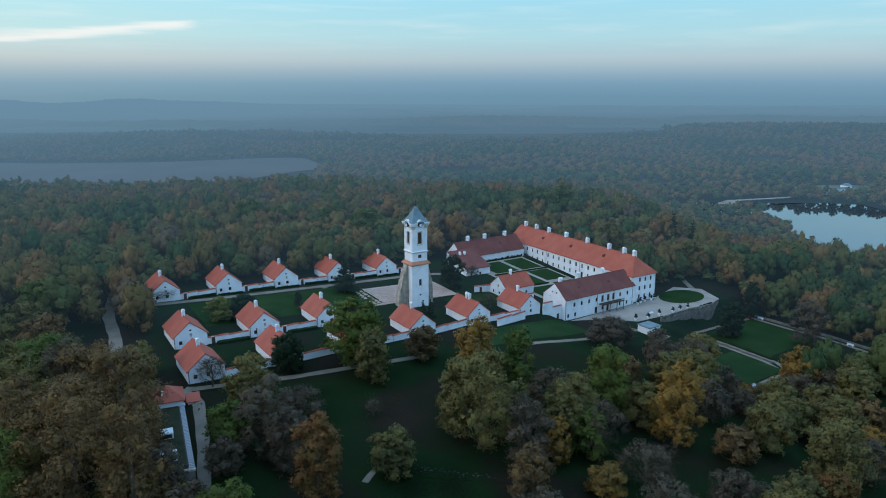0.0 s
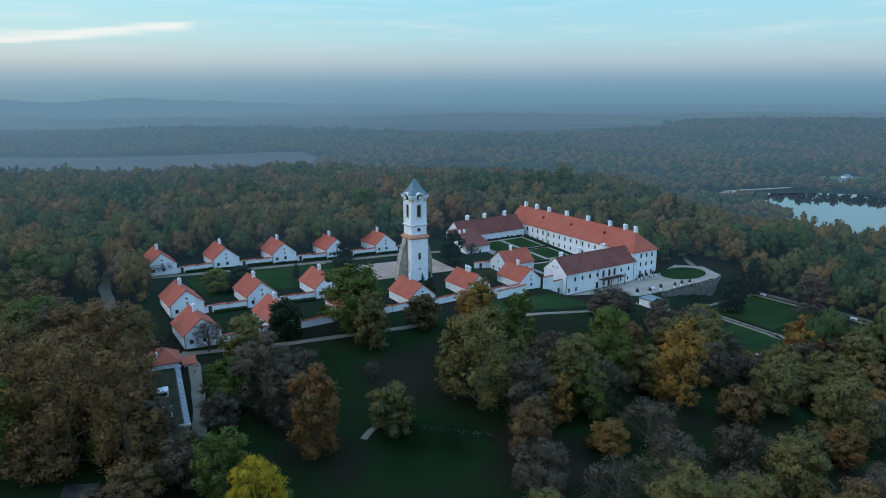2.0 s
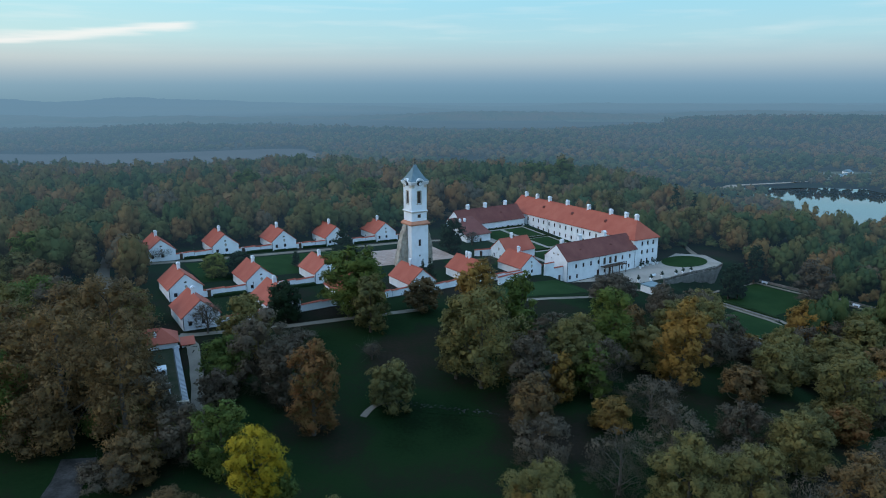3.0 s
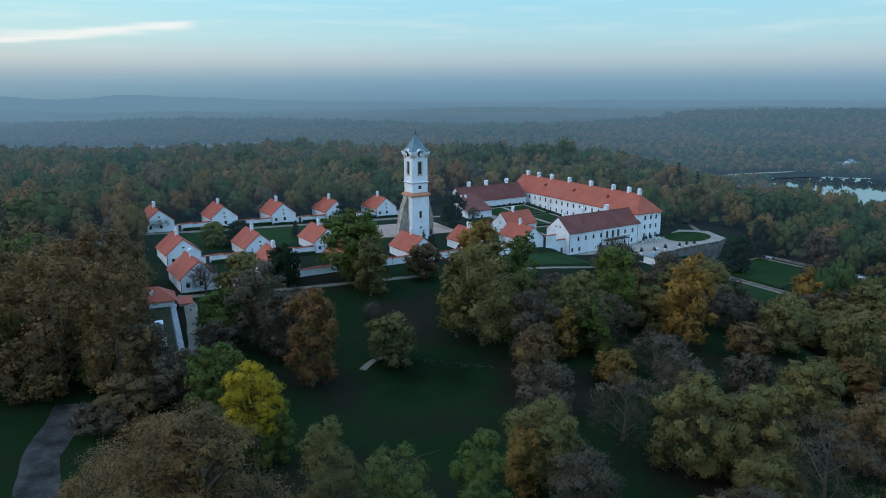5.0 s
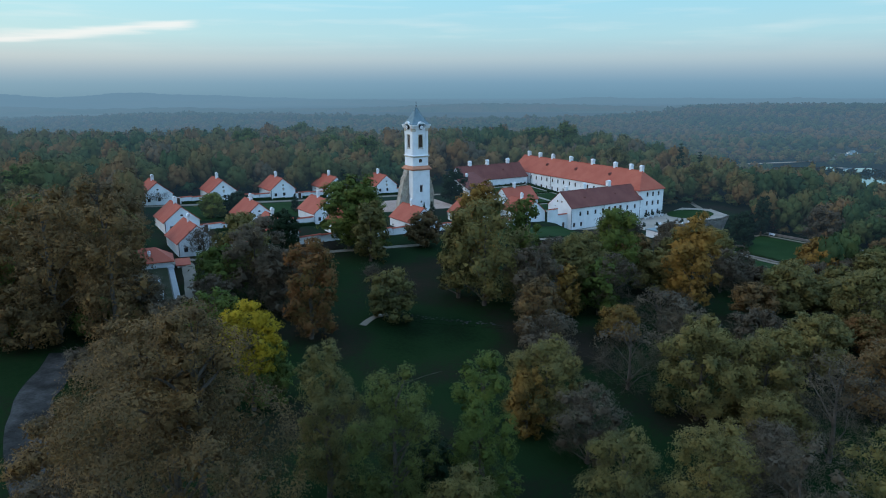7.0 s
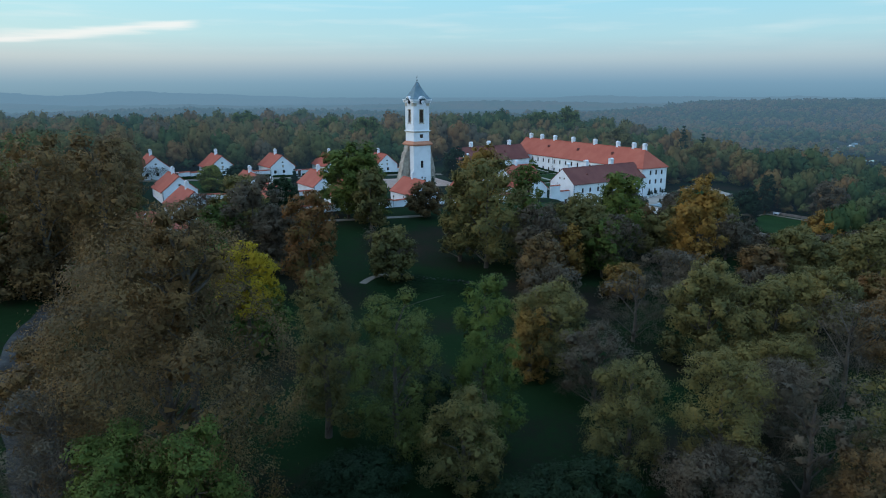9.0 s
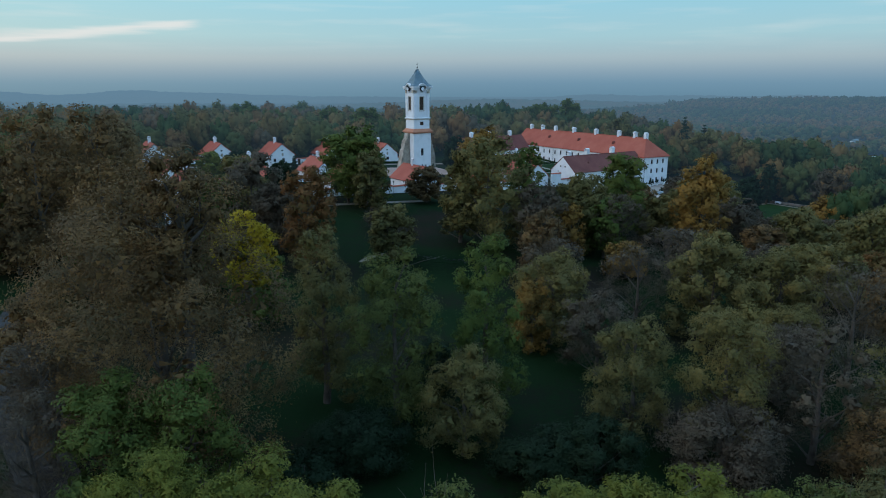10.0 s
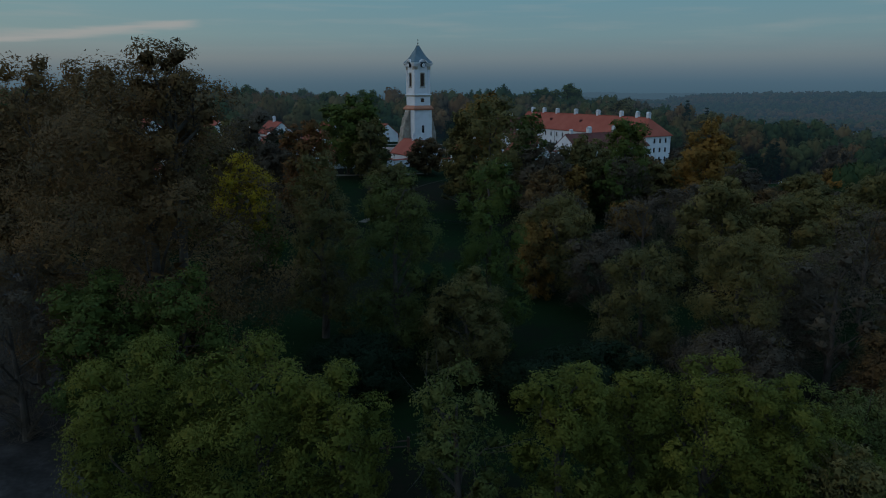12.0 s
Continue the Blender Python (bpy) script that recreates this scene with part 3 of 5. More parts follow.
def cell(a, b, n_ch=1, w=9.2, l=13.0, base=None, side_windows=False):
    """A hermit's house with its crest, attic light and two windows in the gable."""
    x, y = world_xy(a, b)
    base = gz(x, y) - 0.1 if base is None else base
    h, r = 3.3, 7.1
    holes = {"f": [(1.3, 2.25, 1.0, 2.15), (4.5, 5.45, 1.0, 2.15)], "l": [(5.0, 5.9, 1.1, 2.1)] if side_windows else []}
    ch = [(0, 0.6 - 1.5 * k, r, 1.9) for k in range(n_ch)]
    ob = gabled("hermit_house", a, b, base, w, l, h, r, 0, "small white hermit house with steep red clay tile roof", holes, TILES, ch, group="hermit houses")
    oval(ob, pose(0, -l / 2, 4.9), 0.34, 0.24)
    crest(ob, pose(0.1, -l / 2, 3.45), 0.8)
    pipe(ob, -w / 2 + 0.12, -l / 2 - 0.09, -0.3, h)
    return ob


ROW_BACK = [(44.6, 244.0), (66.2, 245.3), (87.7, 245.6), (108.9, 245.6), (130.5, 246.0)]
ROW_MID = [(41.9, 200.0), (63.5, 200.2), (85.2, 200.7)]
ROW_FRONT = [(40.0, 176.6), (62.0, 177.8), (84.6, 179.0), (107.3, 180.2), (130.6, 182.4)]
for a, b in ROW_BACK + ROW_MID:
    cell(a, b)
for k, (a, b) in enumerate(ROW_FRONT):
    cell(a, b, 2 if k == 4 else 1)
cell(153.0, 182.5, base=-4.7)
chapel_house = gabled("gatehouse", 163.0, 198.5, -4.6, 9.6, 13.5, 4.2, 8.2, -90, "white gabled house with red tile roof beside the inner court",
                      {"f": [(1.4, 2.3, 1.3, 2.5), (5.0, 5.9, 1.3, 2.5)], "r": [(9.5, 10.4, 1.3, 2.5)]}, TILES, [(0, -1.0, 8.2, 1.9)])
crest(chapel_house, pose(0, -6.75, 4.6), 0.9)


def hip_building(name, a, b, base, w, l, h, r, turn, label, holes, roof_mat, chimneys, doors=(), hip=5.5, sink=4.0):
    """A long block, hipped at its front end and gabled behind."""
    x, y = world_xy(a, b)
    ob = thing(name, pose(x, y, base, 0, 0, SITE + turn), label, "building")
    s = Shape()
    for side in SIDES:
        m = side_pose(side, w, l)
        facade(s, w if side in "fb" else l, -sink, h, holes.get(side, []) + [d[1] for d in doors if d[0] == side], m)
    s.add([(0, 0, h), (w, 0, h), (w / 2, 0, r)], [(0, 1, 2)], side_pose("b", w, l))
    part("wall", s, PLASTER, ob, "white plastered walls")
    for side, hs in holes.items():
        for hole in hs:
            window(ob, side_pose(side, w, l), *hole)
    for side, hole in doors:
        window(ob, side_pose(side, w, l), *hole, name="door", panel=TIMBER)
    o, t = 0.5, 0.25
    x0, x1, y0, y1 = -w / 2 - o, w / 2 + o, -l / 2 - o, l / 2 + 0.15
    e = h - o * (r - h) / (w / 2)
    lower = [(x0, y0, e), (x1, y0, e), (x1, y1, e), (x0, y1, e), (0, -l / 2 + hip, r), (0, y1, r)]
    upper = [(p[0], p[1], p[2] + t) for p in lower]
    faces = [(0, 1, 4), (1, 2, 5, 4), (2, 3, 5), (3, 0, 4, 5)]
    rf = Shape()
    rf.add(lower + upper, [tuple(reversed(f)) for f in faces] + [tuple(i + 6 for i in f) for f in faces] + [(0, 1, 7, 6), (1, 2, 8, 7), (2, 3, 9, 8), (3, 0, 6, 9)])
    part("roof", rf, roof_mat, ob, "long hipped clay tile roof")
    part("ridge_tiles", ridge_cap(l - hip, r, t), roof_mat, ob, at=pose(0, hip / 2, 0))
    cornice = Shape()
    for side in SIDES:
        length = w if side in "fb" else l
        cornice.box(-0.2, length + 0.2, -0.22, 0.0, h - 0.55, h - 0.25, side_pose(side, w, l))
    part("cornice", cornice, PLASTER, ob)
    for c in chimneys:
        chimney(ob, *c)
    return ob


# long two-storey wing; its near end stands three storeys high above the forecourt
ML, MW = 79.0, 13.1
court_holes, court_doors = [], []
for k in range(21):
    xx = 2.2 + k * 3.7
    court_holes.append((xx, xx + 0.95, 4.4, 6.1))
    if k in (5, 13, 18):
        court_doors.append(("l", (xx - 0.15, xx + 1.15, 0.1, 2.7)))
    else:
        court_holes.append((xx, xx + 0.95, 1.0, 2.6))
end_holes = [(x, x + 1.0, z, z + 1.7) for z in (-2.2, 1.2, 4.6) for x in (3.9, 6.9, 9.9)][:9]
main = hip_building("monastery_wing", 210.3, 173.4 + ML / 2, -5.0, MW, ML, 7.5, 13.5, -2.2, "long white two-storey monastery wing with bright red tile roof and chimneys",
                    {"l": court_holes, "f": end_holes, "r": [(4 + 5 * k, 5 + 5 * k, 4.4, 6.1) for k in range(14)]}, TILES,
                    [(0.4, q - ML / 2 - 173.5 + 0.0, 13.5, 2.1, 1.4, 1.1) for q in (179.5, 185.0, 193.5, 206.5, 220.0, 232.0, 241.0, 249.0)], court_doors)
for q in (-30, -10, 12, 26):
    pipe(main, -MW / 2 - 0.1, q, -0.5, 7.2)
pipe(main, MW / 2 - 0.1, -ML / 2 - 0.1, -3.5, 7.2)


def dormer(parent, x, y, z, side=-1):
    s = Shape()
    s.rings([[(x, y - 0.5, z - 0.5), (x, y + 0.5, z - 0.5), (x, y + 0.5, z + 0.45), (x, y, z + 0.8), (x, y - 0.5, z + 0.45)],
             [(x - side * 1.5, y - 0.5, z + 0.2), (x - side * 1.5, y + 0.5, z + 0.2), (x - side * 1.5, y + 0.5, z + 0.45), (x - side * 1.6, y, z + 0.8), (x - side * 1.5, y - 0.5, z + 0.45)]])
    ob = part("dormer", s, TILES_OLD, parent, "small dark roof hatch")
    return ob


for q in (-20, 0, 19):
    dormer(main, -3.4, q, 11.0)

# front wing towards the park: one storey to the court, two above the slope
FL, FW = 36.0, 11.8
fh = [(x, x + 1.0, 4.6, 6.2) for x in (4.0, 7.6, 11.4, 15.2, 27.8, 31.8)] + [(x, x + 1.0, 0.9, 2.4) for x in (1.2, 4.6, 18.6, 27.8, 31.6)]
fd = [("r", (x, x + 1.3, 4.0, 6.6)) for x in (18.2, 21.2, 24.0)] + [("r", (x, x + 1.3, 0.2, 2.6)) for x in (15.0, 21.2)]
front = gabled("front_wing", 166.6 + FL / 2, 178.5, -8.6, FW, FL, 7.8, 12.6, -90, "white wing with dark red tile roof and timber balcony", {"r": fh, "f": [(3.2, 3.7, 7.3, 7.8 - 0.05)], "l": [(4 + 5 * k, 5 + 5 * k, 4.6, 6.2) for k in range(6)]},
               TILES_OLD, [(-1.0, -14.5, 12.1, 2.0, 1.1, 1.0), (-0.8, -6.0, 12.3, 2.5, 1.4, 1.3), (-0.6, 6.5, 12.3, 2.5, 1.4, 1.3)], "building", doors=fd)
for q in (-FL / 2 + 0.2, -2.0, FL / 2 - 1.0):
    pipe(front, FW / 2 + 0.1, q, -0.4, 7.6)
for q in (-1.1, 1.1):
    oval(front, pose(q, -FL / 2, 9.4), 0.3, 0.3)
dormer(front, 3.2, -9.0, 10.0, 1)
dormer(front, 3.2, 6.5, 10.0, 1)

# balcony
bal = Shape()
bal.box(FW / 2, FW / 2 + 2.4, -1.2, 10.2, 3.45, 3.65)
part("balcony_deck", bal, TIMBER, front, "dark timber balcony deck")
for q in (-1.0, 2.7, 6.4, 10.0):
    part("balcony_post", Shape().box(FW / 2 + 2.15, FW / 2 + 2.35, q - 0.1, q + 0.1, -0.3, 4.6), TIMBER, front)
part("balcony_rail", Shape().box(FW / 2 + 2.2, FW / 2 + 2.3, -1.1, 10.1, 4.5, 4.62), TIMBER, front)
for k in range(28):
    q = -1.0 + k * 0.4
    part("baluster", Shape().box(FW / 2 + 2.22, FW / 2 + 2.28, q - 0.03, q + 0.03, 3.65, 4.5), TIMBER, front)

# left wing along the far side of the court, with a lower lean-to
LL, LW = 35.0, 12.0
lh = [(x, x + 1.0, 1.0, 2.5) for x in (14.5, 18.5, 22.0, 27.5, 31.0, 33.3)]
left = gabled("far_wing", 167.5 + LL / 2, 244.8, -4.3, LW, LL, 5.2, 10.6, -90, "white one-storey wing with dark red tile roof across the court", {"r": lh, "f": [(3.0, 3.5, 4.5, 5.1), (8.0, 8.5, 4.5, 5.1)]}, TILES_OLD,
              [(-0.4, -LL / 2 + 7.5, 10.4, 2.3, 1.3, 1.2), (-0.4, -LL / 2 + 17, 10.4, 2.3, 1.3, 1.2), (-0.4, -LL / 2 + 28.5, 10.4, 2.3, 1.3, 1.2)], "building", doors=[("r", (11.5, 12.9, 0.1, 2.7)), ("r", (25.0, 26.4, 0.1, 2.7))])
dormer(left, 3.0, 6.0, 8.0, 1)
lean = thing("lean_to", pose(*world_xy(166.0, 231.5), -4.4, 0, 0, SITE), "low white annex under a sloping dark red tile roof", "building")
s = Shape()
for side in SIDES:
    facade(s, 12.0 if side in "fb" else 14.0, -1.5, 4.2, [(2, 3, 1.2, 2.4), (6.5, 7.5, 1.2, 2.4)] if side == "f" else [], side_pose(side, 12.0, 14.0))
s.rings([[(q, -7, 4.2), (q, 7, 4.2), (q, 7, 8.8)] for q in (-6, 6)])
part("wall", s, PLASTER, lean)
for hole in ((2, 3, 1.2, 2.4), (6.5, 7.5, 1.2, 2.4)):
    window(lean, side_pose("f", 12.0, 14.0), *hole)
part("roof", Shape().rings([[(q, -7.5, 4.05), (q, 7.2, 8.9), (q, 7.2, 9.15), (q, -7.5, 4.3)] for q in (-6.4, 6.4)]), TILES_OLD, lean)
for q in (-2.2, 0.2):
    chimney(lean, q, 3.5, 7.6, 1.5, 0.8, 0.7)


# ---- the church tower and its ruin ----
def square_ring(hx, hy, z, cut=0.0):
    if not cut:
        return [(-hx, -hy, z), (hx, -hy, z), (hx, hy, z), (-hx, hy, z)]
    return [(-hx + cut, -hy, z), (hx - cut, -hy, z), (hx, -hy + cut, z), (hx, hy - cut, z), (hx - cut, hy, z), (-hx + cut, hy, z), (-hx, hy - cut, z), (-hx, -hy + cut, z)]


def tower():
    x, y = world_xy(122.0, 202.2)
    ob = thing("church_tower", pose(x, y, -2.9, 0, 0, SITE), "tall white church tower with clock, belfry and grey metal cap", "tower")
    # lower shaft
    W, D = 6.7, 6.0
    s = Shape()
    low = {"f": [(2.8, 3.9, 8.2, 10.6), (3.0, 3.7, 4.5, 5.2)], "l": [(2.4, 3.6, 0.0, 3.0), (3.4, 3.9, 6.0, 7.6)]}
    for side in SIDES:
        facade(s, W if side in "fb" else D, -1.0, 16.0, low.get(side, []), side_pose(side, W, D), 0.5)
    part("lower_shaft", s, PLASTER, ob)
    for side, hs in low.items():
        for hole in hs:
            window(ob, side_pose(side, W, D), *hole, depth=0.35)
    # terracotta skirt
    s = Shape()
    s.rings([square_ring(W / 2 + q, D / 2 + q, z) for q, z in ((0.0, 15.6), (0.45, 15.75), (0.55, 16.0), (0.55, 16.2), (-0.2, 17.1))])
    part("skirt_roof", s, PINK, ob, "sloping terracotta band")
    # middle and belfry stages
    W2, D2 = 6.0, 5.4
    s = Shape()
    bel = {side: [((W2 if side in "fb" else D2) / 2 - 0.75, (W2 if side in "fb" else D2) / 2 + 0.75, 23.2, 27.4), ((W2 if side in "fb" else D2) / 2 - 0.7, (W2 if side in "fb" else D2) / 2 + 0.7, 18.2, 19.4)] for side in SIDES}
    for side in SIDES:
        facade(s, W2 if side in "fb" else D2, 16.6, 31.4, bel[side] if side != "l" else bel[side][:1], side_pose(side, W2, D2), 0.45)
    part("belfry", s, PLASTER, ob)
    for side in SIDES:
        for hole in (bel[side] if side != "l" else bel[side][:1]):
            win = window(ob, side_pose(side, W2, D2), *hole, depth=0.25, name="louvre_window", panel=TIMBER)
            if hole[2] > 20:
                for k in range(9):
                    q = Shape().box(0.1, 1.4, -0.06, 0.06, 0.3 + k * 0.43, 0.36 + k * 0.43)
                    part("slat", q, TIMBER, win)
        # window surround
        lw = (W2 if side in "fb" else D2) / 2
        t = Shape()
        for box in ((lw - 0.95, lw - 0.75, 23.0, 27.6), (lw + 0.75, lw + 0.95, 23.0, 27.6), (lw - 0.75, lw + 0.75, 27.4, 27.7), (lw - 1.1, lw + 1.1, 22.8, 23.05)):
            t.box(box[0], box[1], -0.08, 0.0, box[2], box[3], side_pose(side, W2, D2))
        part("window_surround", t, STONE, ob, "pale stone window surround")
        # corner pilasters with capitals
        wl = W2 if side in "fb" else D2
        for px in (0.12, wl - 1.02):
            part("pilaster", Shape().box(px, px + 0.9, -0.12, 0.0, 20.9, 28.6, side_pose(side, W2, D2)), PLASTER, ob)
            cap = Shape()
            for i, (q, z) in enumerate(((0.0, 28.6), (0.08, 28.85), (0.03, 29.1), (0.14, 29.35))):
                cap.box(px - q, px + 0.9 + q, -0.16 - q, 0.0, z, z + 0.22, side_pose(side, W2, D2), 0.03)
            part("capital", cap, STONE, ob, "carved sandstone capital")
    # cornices; the top one swells over the clock on each face
    for z, q in ((20.0, 0.22), (20.35, 0.34)):
        part("string_course", Shape().rings([square_ring(W2 / 2 + q * k, D2 / 2 + q * k, z + d) for k, d in ((0.2, 0), (1, 0.1), (1, 0.28), (0.1, 0.42))]), STONE if q < 0.3 else PLASTER, ob)
    for side in SIDES:
        wl = W2 if side in "fb" else D2
        m = side_pose(side, W2, D2)
        t = Shape()
        pts = []
        for k in range(25):
            u = k / 24
            arch = 0.0 if abs(u - 0.5) > 0.24 else 1.05 * math.cos((u - 0.5) / 0.24 * math.pi / 2)
            pts.append((-0.55 + (wl + 1.1) * u, arch))
        for (xa, za), (xb, zb) in zip(pts, pts[1:]):
            for out, z0, z1 in ((0.28, 29.75, 30.1), (0.52, 30.1, 30.45), (0.76, 30.45, 30.85)):
                t.add([(xa, -out, z0 + za), (xb, -out, z0 + zb), (xb, -out, z1 + zb), (xa, -out, z1 + za), (xa, 0.1, z0 + za), (xb, 0.1, z0 + zb), (xb, 0.1, z1 + zb), (xa, 0.1, z1 + za)],
                      [(0, 1, 2, 3), (4, 0, 3, 7), (1, 5, 6, 2), (3, 2, 6, 7), (4, 5, 1, 0)], m)
        part("cornice", t, PLASTER, ob)
        face = Shape()
        n = 20
        face.rings([[(wl / 2 + 0.72 * q * math.cos(k * math.tau / n), yy, 30.0 + 0.72 * q * math.sin(k * math.tau / n)) for k in range(n)] for q, yy in ((1, 0.0), (1, -0.80), (0.86, -0.82))], m)
        clock = part("clock", face, IRON, ob, "round clock face with dark rim")
        dial = Shape().rings([[(wl / 2 + 0.60 * math.cos(k * math.tau / n), yy, 30.0 + 0.60 * math.sin(k * math.tau / n)) for k in range(n)] for yy in (-0.78, -0.84)], m)
        part("dial", dial, PLASTER, clock)
        part("pointer", Shape().box(wl / 2 - 0.04, wl / 2 + 0.04, -0.87, -0.845, 29.95, 30.45, m).box(wl / 2 - 0.04, wl / 2 + 0.30, -0.87, -0.845, 29.88, 29.96, m), IRON, clock)
    # pyramid cap that flares at the eaves
    s = Shape()
    s.rings([square_ring(W2 / 2 + q, D2 / 2 + q, z, 0.25) for q, z in ((0.3, 30.6), (0.62, 30.88), (0.60, 31.0), (0.0, 31.55), (-0.65, 32.5), (-1.35, 33.75), (-2.0, 35.05), (-2.62, 36.3))])
    part("cap_roof", s, COPPER, ob, "flared pyramid of seamed grey-blue sheet metal")
    for k in range(4):
        e = [(-1, -1), (1, -1), (1, 1), (-1, 1)][k]
        part("seam", Shape().tube([(e[0] * (W2 / 2 + q - 0.12), e[1] * (D2 / 2 + q - 0.12), z + 0.03) for q, z in ((0.58, 31.0), (0.0, 31.55), (-0.65, 32.5), (-1.35, 33.75), (-2.0, 35.05), (-2.5, 36.3))], [0.06] * 6, 5), COPPER, ob)
    f = Shape().tube([(0, 0, 36.1), (0, 0, 36.8), (0, 0, 38.6)], [0.12, 0.07, 0.03], 6)
    f.rings([[(0.22 * math.sin(math.pi * k / 6) * math.cos(j * math.tau / 10), 0.22 * math.sin(math.pi * k / 6) * math.sin(j * math.tau / 10), 37.0 - 0.22 * math.cos(math.pi * k / 6)) for j in range(10)] for k in range(1, 6)])
    f.box(-0.3, 0.3, -0.03, 0.03, 37.9, 38.0)
    part("finial", f, IRON, ob, "iron finial with ball and cross")
    return ob


tower()


def ruin(a, b, base, profile, depth, turn, label):
    """A broken rubble wall: profile of (x, height) along its length, ragged on top."""
    rnd = random.Random(int(a * 10))
    ob = thing("ruined_wall", pose(*world_xy(a, b), base, 0, 0, SITE + turn), label, "ruin")
    loops = []
    n = 26
    for i in range(n + 1):
        x = profile[0][0] + (profile[-1][0] - profile[0][0]) * i / n
        z = float(np.interp(x, [p[0] for p in profile], [p[1] for p in profile])) + rnd.uniform(-0.6, 0.6)
        rows = []
        for k in range(9):
            rows.append((x, -depth / 2 + rnd.uniform(-0.2, 0.2) - 0.25 * (1 - k / 8), -0.8 + (z + 0.8) * k / 8))
        for k in range(8, -1, -1):
            rows.append((x, depth / 2 + rnd.uniform(-0.2, 0.2) + 0.25 * (1 - k / 8), -0.8 + (z + 0.8) * k / 8))
        loops.append(rows)
    part("masonry", Shape().rings(loops), RUBBLE, ob, "grey broken rubble masonry")
    return ob


ruin(117.6, 203.0, -2.9, [(-3.0, 2.5), (-2.3, 6.5), (-1.0, 12.0), (0.2, 14.8), (1.1, 15.6)], 2.2, 0, "ragged remains of church wall clinging to the tower")
ruin(126.4, 203.0, -2.9, [(-1.1, 15.6), (0.4, 14.2), (1.5, 11.5), (2.4, 7.5)], 2.2, 0, "ragged remains of church wall clinging to the tower")
ruin(116.0, 210.0, -2.9, [(-3.5, 0.7), (4.0, 1.0)], 1.2, 90, "low stub of ruined church wall")
ruin(131.0, 212.0, -3.2, [(-5.0, 0.6), (4.0, 0.5)], 1.2, 90, "low stub of ruined church wall")


# ---- walls between the gardens ----
def garden_wall(points, height, label, gates=(), cope=TILES, thick=0.5):
    """White wall with a tiled coping, stepping with the ground; gates: distances along it."""
    ob = thing("garden_wall", Matrix(), label, "wall", "garden walls")
    run = 0.0
    body, top = Shape(), Shape()
    for (a0, b0), (a1, b1) in zip(points, points[1:]):
        p, q = Vector(world_xy(a0, b0)), Vector(world_xy(a1, b1))
        length = (q - p).length
        n = max(1, round(length / 5.5))
        ang = math.degrees(math.atan2(q.y - p.y, q.x - p.x))
        for k in range(n):
            c0, c1 = p + (q - p) * k / n, p + (q - p) * (k + 1) / n
            z = gz(*(c0 + c1) / 2)
            m = pose(c0.x, c0.y, z, 0, 0, ang)
            L = length / n
            body.box(0, L - 0.004, -thick / 2, thick / 2, -1.4, height, m)
            s = thick / 2 + 0.14
            top.rings([[(x, -s, height - 0.03), (x, s, height - 0.03), (x, s, height + 0.06), (x, 0, height + 0.34), (x, -s, height + 0.06)] for x in (-0.02, L + 0.02)], m)
        for g in gates:
            if run <= g < run + length:
                c = p + (q - p) * (g - run) / length
                m = pose(c.x, c.y, gz(c.x, c.y), 0, 0, ang)
                d = Shape().box(-0.75, 0.75, -thick / 2 - 0.06, thick / 2 + 0.06, -0.2, 2.15, m)
                part("gate_surround", d, PLASTER, ob)
                part("gate", Shape().box(-0.5, 0.5, -thick / 2 - 0.1, thick / 2 + 0.1, -0.1, 1.95, m), TIMBER, ob, "dark timber garden gate")
        run += length
    part("wall", body, PLASTER, ob)
    part("coping", top, cope, ob, "red tile coping")
    return ob


for row in (ROW_BACK, ROW_MID, ROW_FRONT):
    for i, (a, b) in enumerate(row):
        nxt = row[i + 1] if i + 1 < len(row) else (a + 21.4, b)
        if row is ROW_FRONT and i == 4:
            nxt = (153.0, 182.5)
        garden_wall([(a + 4.7, b - 5.9), (nxt[0] - 4.7, nxt[1] - 5.9)], 2.0, "low white garden wall with red tile coping", (1.6,) if row is not ROW_FRONT else ())
garden_wall([(135, 171.5), (148.5, 173.5)], 2.6, "tall white retaining wall with red tile coping")
garden_wall([(157.7, 174.6), (166.4, 174.6)], 4.5, "tall white retaining wall with red tile coping", (7.0,))
garden_wall([(157, 190), (166.5, 190)], 2.2, "low white garden wall with red tile coping", (8.0,))
garden_wall([(150.5, 206), (157.5, 204)], 2.4, "white wall with gateway to the court", (2.5,))


# ---- forecourt, lawns, paths ----
draped("forecourt", [(168, 171.5), (202, 172.5), (216, 173), (233, 178), (241, 170), (236, 158), (228, 155.5), (205, 156.5), (188, 157.5), (180, 166)], GRAVEL, "pale gravel forecourt below the monastery", "forecourt", 0.15)
oval_lawn = [(225.5 + 10.5 * math.cos(t), 168.0 + 7.4 * math.sin(t)) for t in np.linspace(0, math.tau, 28)[:-1]]
draped("lawn", oval_lawn, LAWN, "oval lawn in the gravel forecourt", "lawn", 0.24)
draped("lawn", rect(214, 243.5, 122, 148), LAWN, "rectangular lawn of the lower garden", "lawn", 0.14)
draped("lawn", rect(186, 207, 112.5, 132), LAWN, "rectangular lawn of the lower garden", "lawn", 0.14)
draped("lawn", [(120, 158), (150, 156), (166, 158), (166, 171), (136, 170), (122, 168)], LAWN, "lawn below the white garden walls", "lawn", 0.12)
draped("lawn", rect(50, 112, 207.5, 231.5), LAWN, "long lawn between the rows of hermit houses", "lawn", 0.12)
draped("lawn", rect(134, 160, 192, 203), LAWN, "lawn beside the church ruin", "lawn", 0.12)
